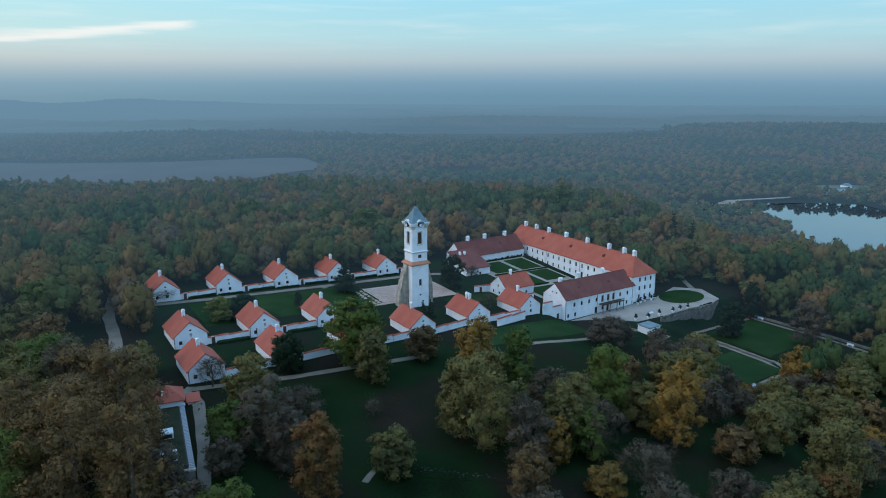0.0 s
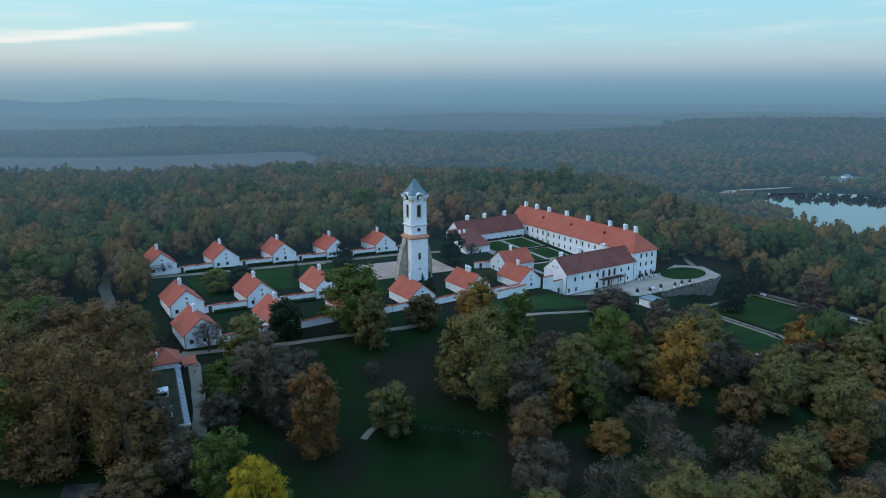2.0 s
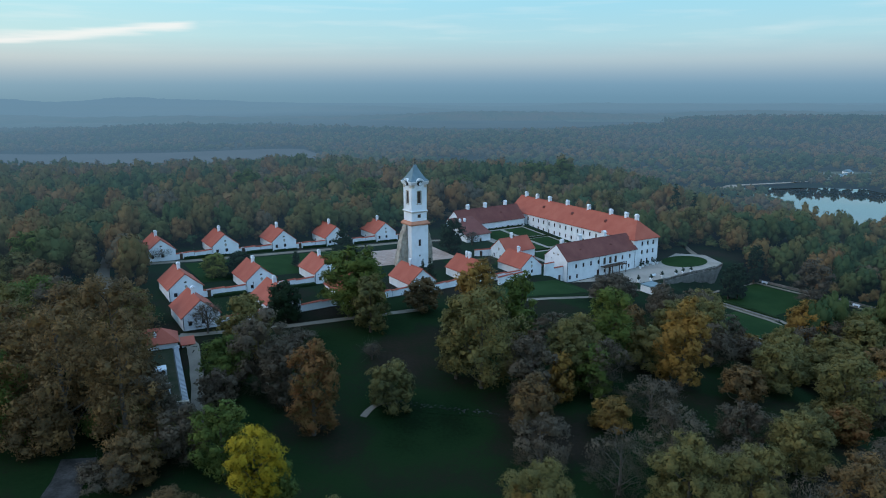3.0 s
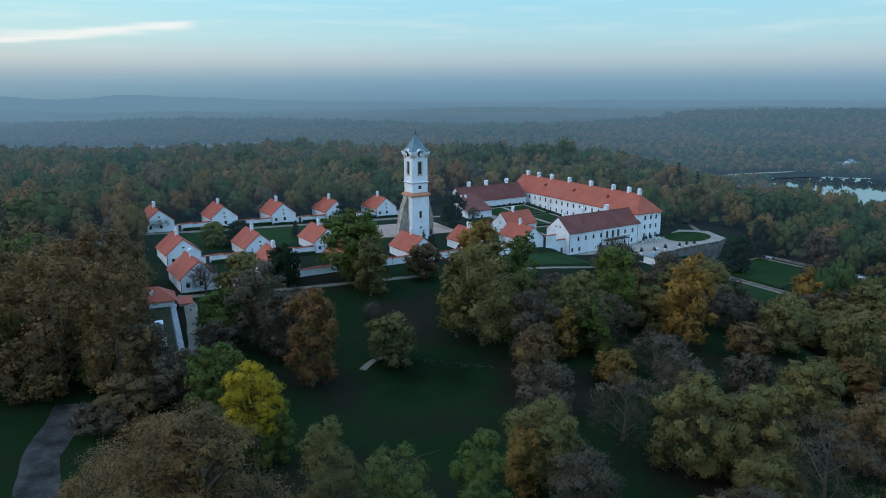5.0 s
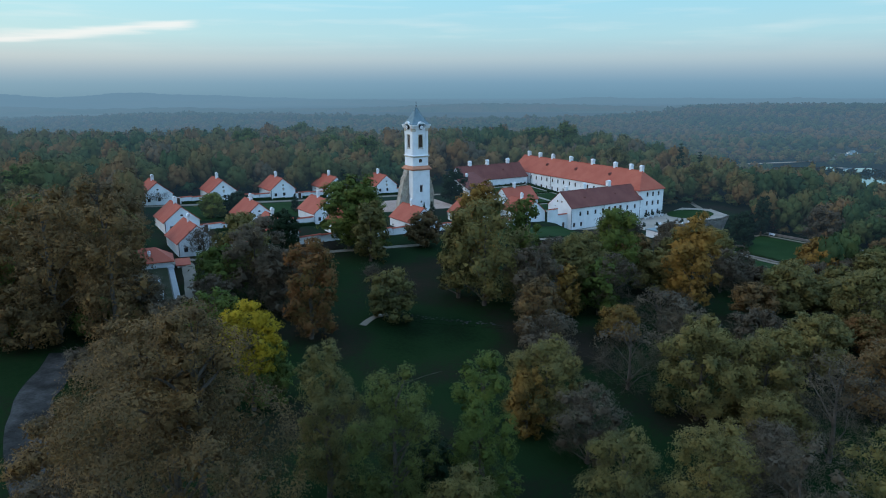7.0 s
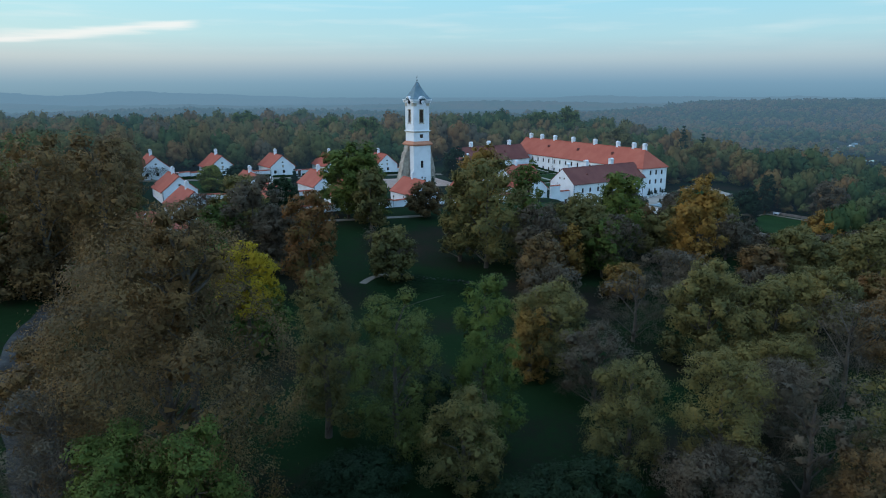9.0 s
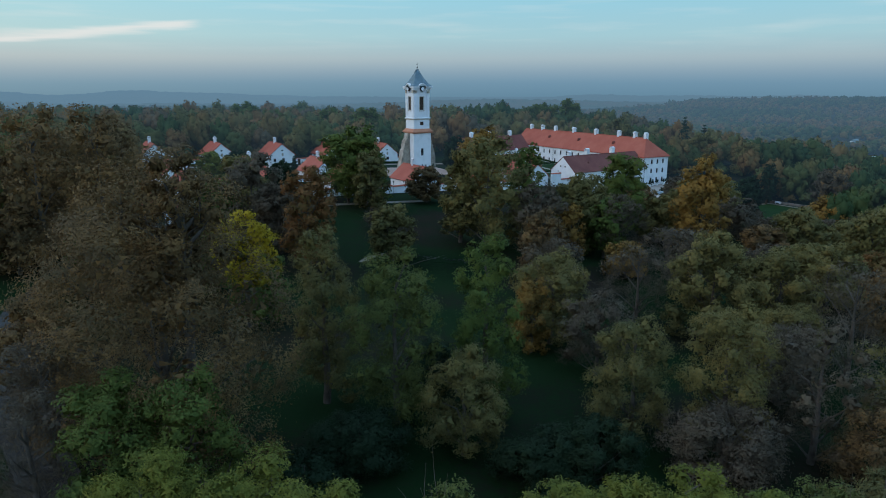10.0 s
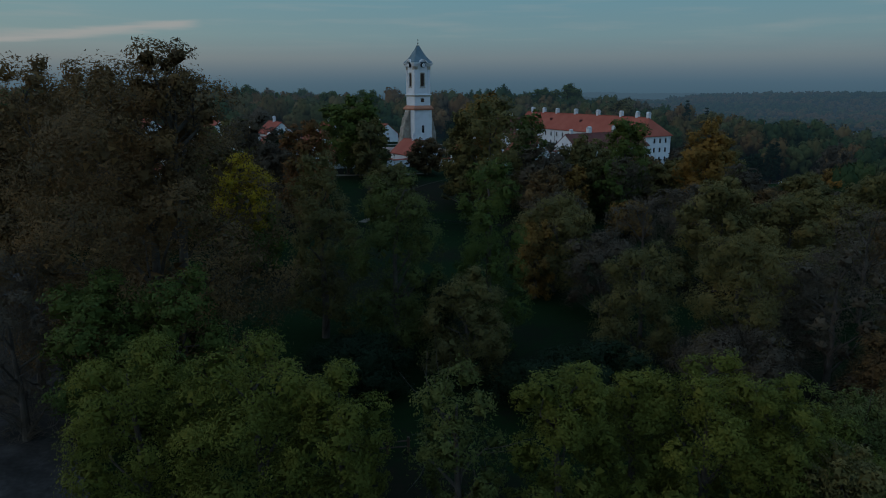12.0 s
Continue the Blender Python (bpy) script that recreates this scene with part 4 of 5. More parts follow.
for a0, a1, b0, b1 in ((174, 186, 222, 236), (188, 199, 222, 236), (174, 186, 204, 218), (188, 199, 190, 203), (172, 186, 188, 201), (188, 199, 206, 219)):
    draped("lawn", rect(a0, a1, b0, b1), LAWN, "clipped parterre lawn in the inner court", "lawn", 0.20)
draped("court", rect(170, 202, 185, 238.5), GRAVEL, "pale gravel of the inner court", "court", 0.12)
ribbon("path", [(30, 236), (60, 234.6), (100, 234.6), (140, 234.6), (152, 232)], 2.6, SANDY, "pale gravel path along the hermit houses")
ribbon("path", [(34, 168), (36, 167), (60, 163), (80, 161.5), (98, 160)], 2.2, SANDY, "pale gravel path below the hermitage")
ribbon("path", [(33.5, 168), (34, 155), (31, 140), (27, 124), (24, 116)], 2.6, SANDY, "gravel path beside the visitor building")
ribbon("path", [(132, 155), (145, 152.5), (158, 152), (170, 158)], 2.0, SANDY, "pale gravel path curving over the lawn")
ribbon("path", [(212.5, 150), (212, 135), (211, 118), (207, 110)], 1.6, SANDY, "pale garden path")
ribbon("path", [(212, 150.5), (230, 149.8), (245, 149)], 1.6, SANDY, "pale garden path")
ribbon("path", [(245, 149), (245.5, 135), (247, 120), (246, 103)], 1.6, SANDY, "pale garden path")
ribbon("path", [(183, 110.5), (200, 111), (225, 107), (246, 103)], 2.2, SANDY, "pale garden path")
ribbon("path", [(209.5, 150), (209, 133), (208.5, 120), (206, 113)], 1.4, SANDY, "pale garden path")
ribbon("path", [(238, 172), (246, 184), (250, 200), (262, 214)], 2.2, SANDY, "gravel lane leaving the forecourt")
ribbon("path", [(178, 156), (186, 143), (176, 141)], 2.4, SANDY, "pale gravel path")
ribbon("path", [(106, 208), (101, 222), (100, 233)], 2.0, SANDY, "pale gravel path to the church ruin")
ribbon("road", [(-0.2, 43.3), (0.8, 59.4), (0.2, 76.6), (-0.7, 91.5), (0.9, 104.8), (6.7, 120.1)], 5.2, DIRT, "bare earth woodland track", "road")
ribbon("road", [(576, 398), (600, 390), (640, 378), (692, 366)], 5.0, GRAVEL, "pale lakeside road on the dam", "road", 0.6)
ribbon("path", [(63, 114.2), (61.5, 114.8), (60, 114.8), (58.5, 114.2), (57, 113.2), (55, 111.5)], 1.3, SANDY, "trodden path through the meadow")
ribbon("path", [(63, 115), (66, 108), (76, 101), (84, 95)], 0.5, EARTH, "faint trodden line across the meadow")
ribbon("road", [(22, 190), (24.5, 210), (25.4, 228), (30, 250), (42, 268)], 3.4, SANDY, "dusty lane behind the hermitage", "road")

draped("church_bed", rect(107, 143, 206, 225.5), PAVING, "worn pinkish bedding of the church floor", "paving", 0.07)
# church floor of laid slabs
rnd = random.Random(5)
floor = tagged(new("church_floor"), "pinkish stone paving of the ruined church", "paving", "", "structure")
slab_mesh = [Shape().box(-0.98 * k, 0.98 * k, -0.98, 0.98, -0.5, 0.0, bevel=0.03).mesh("paving_slab", PAVING) for k in (1.0, 0.99)]
for i in range(17):
    for j in range(9):
        if rnd.random() < 0.06:
            continue
        a, b = 108 + i * 2.0, 207 + j * 2.0
        if a > 138 and j < 2:
            continue
        x, y = world_xy(a, b)
        ob = new("paving_slab", slab_mesh[(i + j) % 2])
        ob.parent, ob.matrix_basis = floor, pose(x, y, gz(x, y) + 0.12 + rnd.uniform(-0.02, 0.02), 0, 0, SITE)


# ---- foliage ----
def ico(sub):
    bm = bmesh.new()
    bmesh.ops.create_icosphere(bm, subdivisions=sub, radius=1.0)
    v = np.array([p.co[:] for p in bm.verts])
    f = np.array([[q.index for q in t.verts] for t in bm.faces])
    bm.free()
    return v, f


ICO1 = ico(1)


def unit(rng, n):
    v = rng.normal(size=(n, 3))
    return v / np.linalg.norm(v, axis=1)[:, None]


def sprays(rng, centres, normals, size, along=None, slim=0.62):
    """Small pointed leaf sprays, one triangle each, facing outward; along gives twigs their direction."""
    n = len(centres)
    t = np.cross(normals, unit(rng, n)) if along is None else along
    t = t / (np.linalg.norm(t, axis=1)[:, None] + 1e-9)
    s = np.cross(normals, t)
    s /= np.linalg.norm(s, axis=1)[:, None] + 1e-9
    k = size * rng.uniform(0.65, 1.3, (n, 1))
    v = np.stack([centres - t * k * 0.8 + s * k * slim, centres - t * k * 0.8 - s * k * slim, centres + t * k], 1).reshape(-1, 3)
    return v, np.arange(3 * n).reshape(n, 3)


def crown_arrays(rng, rx, rz, leaves, size, lobes=9, clumps=13, core=0.84, twigs=0.0, cone=False, inner_lobes=3, inside=46, rough=0.75, fuzz=0.26, slim=0.62):
    """A crown about the origin: big uneven lobes, each of many leaf clumps, with gaps. Returns verts, triangles, outward normals, lobe centres."""
    if cone:
        h = (np.arange(lobes) + 0.5) / lobes
        ang = np.arange(lobes) * 2.4
        q = 0.42 * (1 - h)
        lc = np.stack([q * np.cos(ang) * rx, q * np.sin(ang) * rx, (h * 1.9 - 0.95) * rz], 1)
        lr = rx * (0.16 + 0.62 * (1 - h))
        squash = np.array([1, 1, max(0.5, rz / rx * 2.4 / lobes)])
    else:
        # a column of inner lobes inside a full dome of outer ones, widest below the middle
        z = np.linspace(-0.86, 0.88, lobes) + rng.uniform(-0.07, 0.07, lobes)
        prof = np.sqrt(np.clip(1 - np.abs((z + 0.2) / 1.14) ** 2.8, 0.06, 1))
        ang = np.arange(lobes) * 2.4 + rng.uniform(-0.4, 0.4, lobes)
        far_out = rng.uniform(0.52, 0.76, lobes) * prof * rx
        lc = np.stack([far_out * np.cos(ang), far_out * np.sin(ang), z * rz], 1)
        lr = rx * rng.uniform(0.22, 0.38, lobes) * (0.62 + 0.38 * prof)
        inner = np.array([[0, 0, -0.45 * rz], [0, 0, 0.05 * rz], [0, 0, 0.5 * rz]]) + rng.normal(0, 0.06 * rx, (3, 3))
        lc, lr = np.concatenate([inner[:inner_lobes], lc]), np.concatenate([rx * np.array([0.55, 0.58, 0.44])[:inner_lobes], lr])
        squash = np.array([1, 1, min(1.35, max(0.55, 0.35 + 0.5 * rz / rx))])
    V, T, M, k = [], [], [], 0
    wide = np.array([rx, rx, rz])
    share = (lr ** 2 / (lr ** 2).sum() * leaves).astype(int) + 1
    P, N, A, S = [], [], [], []
    for p, r, m in zip(lc, lr, share):
        cd = unit(rng, clumps)
        cd += 0.45 * p / (np.linalg.norm(p) + 1e-6) + np.array([0, 0, 0.25])
        cd /= np.linalg.norm(cd, axis=1)[:, None]
        cc = p + cd * r * rng.uniform(0.84, 1.06, (clumps, 1)) * squash
        pick = rng.integers(0, clumps, m)
        off = rng.normal(0, fuzz * r, (m, 3)) * np.array([1, 1, 0.7])
        pts = cc[pick] + off
        out = (pts - p) / squash
        dist = np.linalg.norm(out, axis=1)[:, None]
        out = out / (dist + 1e-6)
        pts = np.where(dist < 0.84 * r, p + out * squash * r * rng.uniform(max(core, 0.6), 1.06, (m, 1)), pts)
        clump_out = (pts - cc[pick]) / (0.4 * r)
        P.append(pts)
        nn = out + rng.normal(0, 0.5, (m, 3)) + np.array([0, 0, 0.25])
        N.append(nn / np.linalg.norm(nn, axis=1)[:, None])
        A.append(out + rng.normal(0, 0.45, (m, 3)) + np.array([0, 0, 0.35]))
        S.append(0.5 * out + 0.3 * clump_out + 0.35 * pts / wide + rough * N[-1])
    P, N, A, S = np.concatenate(P), np.concatenate(N), np.concatenate(A), np.concatenate(S)
    nt = int(len(P) * twigs)
    if core:
        # leafy boughs inside each lobe close the crown
        for p, r in zip(lc, lr):
            d = unit(rng, inside)
            pts = p + d * squash * r * core * rng.uniform(0.3, 0.9, (inside, 1))
            nn = d + rng.normal(0, 0.4, d.shape)
            v, q = sprays(rng, pts, nn / np.linalg.norm(nn, axis=1)[:, None], min(r * 0.34, max(size * 2.6, 0.1 * r)))
            V.append(v)
            T.append(q + k)
            M.append(np.repeat(d, 3, 0))
            k += len(v)
    for lo, hi, sz, al, sl in ((0, nt, size * 3.0, A, 0.035), (nt, len(P), size, None, slim)):
        if hi > lo:
            v, q = sprays(rng, P[lo:hi], N[lo:hi], sz, None if al is None else al[lo:hi], sl)
            V.append(v)
            T.append(q + k)
            M.append(np.repeat(S[lo:hi], 3, 0))
            k += len(v)
    return np.concatenate(V), np.concatenate(T), np.concatenate(M), lc


def fast_mesh(name, verts, tris, normals, mat, tint=None):
    me = bpy.data.meshes.new(name)
    nt = len(tris)
    me.vertices.add(len(verts))
    me.vertices.foreach_set("co", np.asarray(verts, np.float32).ravel())
    me.loops.add(nt * 3)
    me.loops.foreach_set("vertex_index", np.asarray(tris).ravel().astype(np.int32))
    me.polygons.add(nt)
    me.polygons.foreach_set("loop_start", (np.arange(nt) * 3).astype(np.int32))
    me.update(calc_edges=True)
    me.materials.append(mat)
    if tint is not None:
        at = me.attributes.new("tint", "FLOAT", "POINT")
        at.data.foreach_set("value", np.asarray(tint, np.float32))
    me.validate()
    # leaves take the light as their clump does
    normals = normals / (np.linalg.norm(normals, axis=1)[:, None] + 1e-6)
    me.normals_split_custom_set_from_vertices(normals.tolist())
    return me


def trunk_shape(rng, height, r0, limbs, centres, z_low, thin=0.3, twigs=0):
    """Tapered trunk with limbs that reach into the crown."""
    s = Shape()
    lean = rng.normal(0, 0.02, 2)
    top = height * 0.8
    pts = [(lean[0] * z + 0.12 * math.sin(z * 0.5), lean[1] * z, z) for z in np.linspace(-0.8, top, 7)]
    s.tube(pts, list(np.linspace(r0 * 1.25, r0 * 0.2, 7)), 8)
    order = rng.permutation(len(centres))[:limbs]
    for i in order:
        c = centres[i]
        z0 = min(max(z_low, c[2] - abs(c[0]) * 0.6 - abs(c[1]) * 0.6 - 1.0), top * 0.95)
        p0 = Vector((lean[0] * z0, lean[1] * z0, z0))
        p3 = Vector([float(k) for k in c])
        mid = (p0 + p3) / 2 + Vector((rng.normal(0, 0.4), rng.normal(0, 0.4), rng.normal(0.2, 0.4)))
        s.tube([p0, mid, p3], [r0 * 0.42, r0 * 0.24, r0 * 0.07], 5)
        for _ in range(twigs):
            e = p3 + Vector(rng.normal(0, 1, 3).tolist()) * 1.3 + Vector((0, 0, 0.7))
            st = mid + (p3 - mid) * rng.uniform(0.2, 1)
            s.tube([st, (st + e) / 2 + Vector(rng.normal(0, 0.15, 3).tolist()), e], [r0 * 0.1, r0 * 0.06, r0 * 0.02], 3)
    return s


LABELS = {"lime": "broad tree in yellow-green leaf at the park edge", "green": "broad tree still in green leaf", "olive": "broad tree in olive and fading autumn leaf", "yellow": "tree in bright yellow autumn leaf", "orange": "tree in orange autumn leaf",
          "brown": "tall tree with brown withered autumn leaves", "rust": "tree turning rust red over green", "bare": "nearly bare grey tree with fine twigs", "dark": "dark evergreen tree beside the hermitage", "pale": "pale green tree thinning in autumn"}


def tree(x, y, top, width, kind, leaf=None, low=0.05, dense=1.0, core=0.84, twigs=0.0, limbs=9, fine_twigs=0, cone=False, lobes=22, label="", seed=None, cap=0):
    """One tree: trunk with limbs and a crown of leaf clumps; top is the crown's height in the world."""
    rng = np.random.default_rng(int(abs(x) * 71 + y * 13) if seed is None else seed)
    z0 = gz(x, y)
    H = max(top - z0, 2.5)
    zl = H * min(low, 0.03) if y < 112 and low < 0.2 else H * low
    rz, rx = (H - zl) / 2 / 1.02, width / 2
    size = leaf or min(0.36, max(0.125, y * 0.0019))
    near = y < 90
    cap = cap or (22000 if y < 100 else 7500)
    if y < 78 and core == 0.84 and not cone:
        core = 0.74
    area = 1.25 * math.pi * width * (width * 0.5 + rz)
    leaves = int(min(cap, dense * area / (1.1 * size * size)))
    if twigs > 0.5:
        leaves = int(min(9000, leaves * 0.6))
    ob = thing("tree", pose(x, y, z0), label or LABELS[kind], "tree", "park trees")
    v, t, m, c = crown_arrays(rng, rx, rz, leaves, size, lobes, 20 if near else 12, core, twigs, cone, rough=1.3 if near else 0.85, fuzz=0.19 if near else 0.20, slim=0.42 if near else 0.62)
    # bring the crown to its true height and width
    grow = np.array([rx / np.percentile(np.hypot(v[:, 0], v[:, 1]), 97)] * 2 + [rz / np.percentile(np.abs(v[:, 2]), 99.3)])
    v, c = v * grow + np.array([0, 0, zl + rz]), c * grow + np.array([0, 0, zl + rz])
    part("trunk", trunk_shape(rng, H, 0.14 + H * 0.012, limbs, c, zl * 0.8, twigs=fine_twigs), BARK, ob)
    crown = new("crown", fast_mesh("crown", v, t, m, LEAF[kind]))
    crown.parent = ob
    return ob


# ---- visitor building with planted roof ----
def local_site(a, b, z, turn):
    return pose(*world_xy(a, b), z, 0, 0, SITE + turn)


vis = thing("visitor_building", local_site(31.0, 156.5, 1.6, -9.4), "low modern building with planted flat roof and skylights", "building")
body = Shape()
facade(body, 31.0, -5.0, 0.0, [(3 + 5 * k, 6 + 5 * k, -3.2, -0.9) for k in range(5)], pose(0.1, -31.0, 0, 0, 0, 90))
body.box(-10.5, 0.0, -31.0, 0.0, -5.0, -0.02)
part("wall", body, GREYSTONE, vis, "grey rendered walls")
for k in range(5):
    window(vis, pose(0.1, -31.0, 0, 0, 0, 90), 3 + 5 * k, 6 + 5 * k, -3.2, -0.9, 0.06)
part("planted_roof", Shape().box(-10.2, -1.2, -30.2, -0.6, -0.02, 0.22), SEDUM, vis, "planted roof of dry grass and earth")
part("parapet", Shape().box(-10.5, 0.35, -0.6, 0.0, 0.0, 0.55), WHITE_METAL, vis, "white parapet")
part("parapet", Shape().box(-10.5, 0.2, -31.0, -30.2, 0.0, 0.35), RUBBLE, vis, "stone parapet")
for k in range(44):
    y0 = -0.7 - k * 0.67
    part("louvre", Shape().box(-0.95, 0.1, y0 - 0.40, y0, 0.08, 0.34), LOUVRE, vis)
part("louvre_bed", Shape().box(-1.2, 0.15, -30.2, -0.6, -0.01, 0.06), IRON, vis)
for x0, y0 in ((-6.2, -16.2), (-6.0, -26.0)):
    sk = part("skylight", Shape().box(x0, x0 + 3.2, y0, y0 + 2.6, 0.1, 1.5, bevel=0.06), WHITE_METAL, vis, "white boxed skylight")
    part("glazing", Shape().box(x0 + 0.3, x0 + 2.9, y0 - 0.02, y0 + 0.02, 0.4, 1.2), GLASS, sk)
terr = Shape()
facade(terr, 9.0, -6.0, -3.0, [(1.0, 3.6, -5.4, -3.6), (5.0, 7.6, -5.4, -3.6)], pose(-9.0, -35.5, 0))
terr.box(-9.0, 0.0, -35.4, -31.1, -6.0, -3.0)
part("lower_terrace", terr, RUBBLE, vis, "grey stone lower terrace wall")
pav = thing("pavilion", local_site(26.8, 160.2, 0.0, -9.4), "small pavilion with dark red hipped roof", "building")
pb = Shape()
for side in SIDES:
    facade(pb, 9.5 if side in "fb" else 7.0, -2.0, 3.2, [], side_pose(side, 9.5, 7.0))
part("wall", pb, PLASTER, pav)
part("roof", Shape().rings([[(-5.2, -3.9, 3.0), (5.2, -3.9, 3.0), (5.2, 3.9, 3.0), (-5.2, 3.9, 3.0)], [(-5.2, -3.9, 3.2), (5.2, -3.9, 3.2), (5.2, 3.9, 3.2), (-5.2, 3.9, 3.2)], [(-1.6, -0.06, 5.8), (1.6, -0.06, 5.8), (1.6, 0.06, 5.8), (-1.6, 0.06, 5.8)]]), TILES, pav)
chimney(pav, 0.2, -2.0, 4.4, 0.9, 0.5, 0.5)
ann = thing("annex", local_site(33.6, 158.2, -0.6, -9.4), "small white annex with red roof slab", "building")
ab = Shape()
for side in SIDES:
    facade(ab, 2.6 if side in "fb" else 3.6, -1.5, 2.4, [], side_pose(side, 2.6, 3.6))
part("wall", ab, PLASTER, ann)
part("roof", Shape().rings([[(-1.6, -2.1, 2.3), (1.6, -2.1, 2.3), (1.6, 2.1, 2.9), (-1.6, 2.1, 2.9)], [(-1.6, -2.1, 2.5), (1.6, -2.1, 2.5), (1.6, 2.1, 3.1), (-1.6, 2.1, 3.1)]]), TILES, ann)

# ---- garden hut at the edge of the forecourt ----
hut = thing("garden_hut", local_site(183.3, 148.6, -9.6, 0), "small white hut with flat grey metal roof", "hut")
hb = Shape()
hut_holes = {"r": [(1.2, 2.6, 0.2, 2.3)]}
for side in SIDES:
    facade(hb, 5.6 if side in "fb" else 5.0, -1.5, 3.4, hut_holes.get(side, []), side_pose(side, 5.6, 5.0))
part("wall", hb, PLASTER, hut)
window(hut, side_pose("r", 5.6, 5.0), 1.2, 2.6, 0.2, 2.3, name="door", panel=TIMBER)
part("roof", Shape().box(-3.1, 3.1, -2.8, 2.8, 3.4, 3.62, bevel=0.04).box(-2.7, 2.7, -2.4, 2.4, 3.62, 3.7), COPPER, hut, "flat seamed metal roof")


# ---- terrace wall with balustrade ----
def terrace(points, z_top, z_low, label):
    ob = thing("terrace_wall", Matrix(), label, "wall")
    wall, cap = Shape(), Shape()
    for (a0, b0), (a1, b1) in zip(points, points[1:]):
        p, q = Vector(world_xy(a0, b0)), Vector(world_xy(a1, b1))
        L = (q - p).length
        m = pose(p.x, p.y, 0, 0, 0, math.degrees(math.atan2(q.y - p.y, q.x - p.x)))
        wall.box(0, L, -0.35, 0.35, z_low, z_top, m)
        cap.box(-0.1, L + 0.1, -0.2, 0.2, z_top + 0.85, z_top + 1.05, m, 0.03)
        n = max(1, round(L / 2.6))
        for k in range(n + 1):
            x = L * k / n
            part("pier", Shape().box(x - 0.22, x + 0.22, -0.26, 0.26, z_top, z_top + 1.12, m, 0.03), GREYSTONE, ob)
        for k in range(int(L / 0.55)):
            x = 0.3 + k * 0.55
            part("baluster", Shape().box(x - 0.08, x + 0.08, -0.09, 0.09, z_top, z_top + 0.86, m), GREYSTONE, ob)
    part("wall", wall, GREYSTONE, ob, "grey stone retaining wall")
    part("rail", cap, GREYSTONE, ob)
    return ob


terrace([(196.5, 154.2), (206, 155.2), (216, 155.2), (226, 154.4), (233, 156.5)], -8.55, -17.0, "grey stone terrace wall with stone balustrade above garden")


def low_wall(name, points, h, w, mat, label, category):
    s = Shape()
    for (a0, b0), (a1, b1) in zip(points, points[1:]):
        p, q = Vector(world_xy(a0, b0)), Vector(world_xy(a1, b1))
        n = max(1, int((q - p).length / 4))
        ang = math.degrees(math.atan2(q.y - p.y, q.x - p.x))
        for k in range(n):
            c = p + (q - p) * k / n
            e = p + (q - p) * (k + 1) / n
            s.box(0, (e - c).length + 0.01, -w / 2, w / 2, -0.8, h, pose(c.x, c.y, gz(*(c + e) / 2), 0, 0, ang), 0.05)
    ob = thing(name, Matrix(), label, category)
    part("body", s, mat, ob)
    return ob


low_wall("border_wall", [(211.0, 149.5), (210.5, 133), (209.8, 118)], 0.5, 0.8, GREYSTONE, "low stone border between garden lawns", "wall")
low_wall("border_wall", [(247.5, 150), (248, 135), (249.5, 120), (248.5, 102)], 0.9, 0.5, GREYSTONE, "low stone wall closing the lower garden", "wall")
low_wall("border_wall", [(184, 108.6), (200, 109), (225, 105.4), (247, 101.5)], 0.9, 0.5, GREYSTONE, "low stone wall closing the lower garden", "wall")


def hedge(points, h, w, label):
    """A clipped hedge with a leafy, slightly uneven skin."""
    rng = np.random.default_rng(int(points[0][0] * 7 + points[0][1]))
    V, Q, M, k = [], [], [], 0
    body = Shape()
    for (a0, b0), (a1, b1) in zip(points, points[1:]):
        p, q = Vector(world_xy(a0, b0)), Vector(world_xy(a1, b1))
        L = (q - p).length
        n = max(1, int(L / 3))
        ang = math.atan2(q.y - p.y, q.x - p.x)
        for i in range(n):
            c = p + (q - p) * i / n
            body.box(0, L / n + 0.01, -w / 2 + 0.05, w / 2 - 0.05, -0.4, h - 0.05, pose(c.x, c.y, gz(c.x, c.y), 0, 0, math.degrees(ang)))
        m = int(L * (w + 2 * h) * 9)
        u, t = rng.uniform(0, L, m), rng.uniform(-h - w / 2, h + w / 2, m)
        off = np.clip(t, -w / 2, w / 2)
        up = h - np.clip(np.abs(t) - w / 2, 0, h)
        x = p.x + u * math.cos(ang) - off * math.sin(ang)
        y = p.y + u * math.sin(ang) + off * math.cos(ang)
        pts = np.stack([x, y, ground(x, y) + up], 1) + rng.normal(0, 0.05, (m, 3))
        face = unit(rng, m) + np.array([0, 0, 0.5])
        v, qd = sprays(rng, pts, face / np.linalg.norm(face, axis=1)[:, None], 0.17)
        M.append(np.repeat(face, 3, 0))
        V.append(v)
        Q.append(qd + k)
        k += len(v)
    ob = thing("hedge", Matrix(), label, "hedge", "clipped hedges")
    part("core", body, HEDGE, ob)
    skin = new("leaves", fast_mesh("leaves", np.concatenate(V), np.concatenate(Q), np.concatenate(M), HEDGE))
    skin.parent = ob
    return ob


for i, (a, b) in enumerate(ROW_BACK[:-1]):
    nxt = ROW_BACK[i + 1]
    hedge([(a + 7.2, b - 7.0), (nxt[0] - 4.9, nxt[1] - 7.0)], 0.8, 1.1, "dark low hedge along white garden wall")
    hedge([(nxt[0] - 4.3, nxt[1] - 7.9), (nxt[0] + 4.3, nxt[1] - 7.9)], 0.6, 0.8, "dark low hedge along white garden wall")
for i, (a, b) in enumerate(ROW_MID):
    hedge([(a + 7.2, b - 7.2), (a + 16.5, b - 7.2)], 0.8, 1.4, "dark low hedge along white garden wall")
hedge([(171.5, 220), (200.5, 220)], 0.6, 0.7, "clipped box hedge edging the parterre")
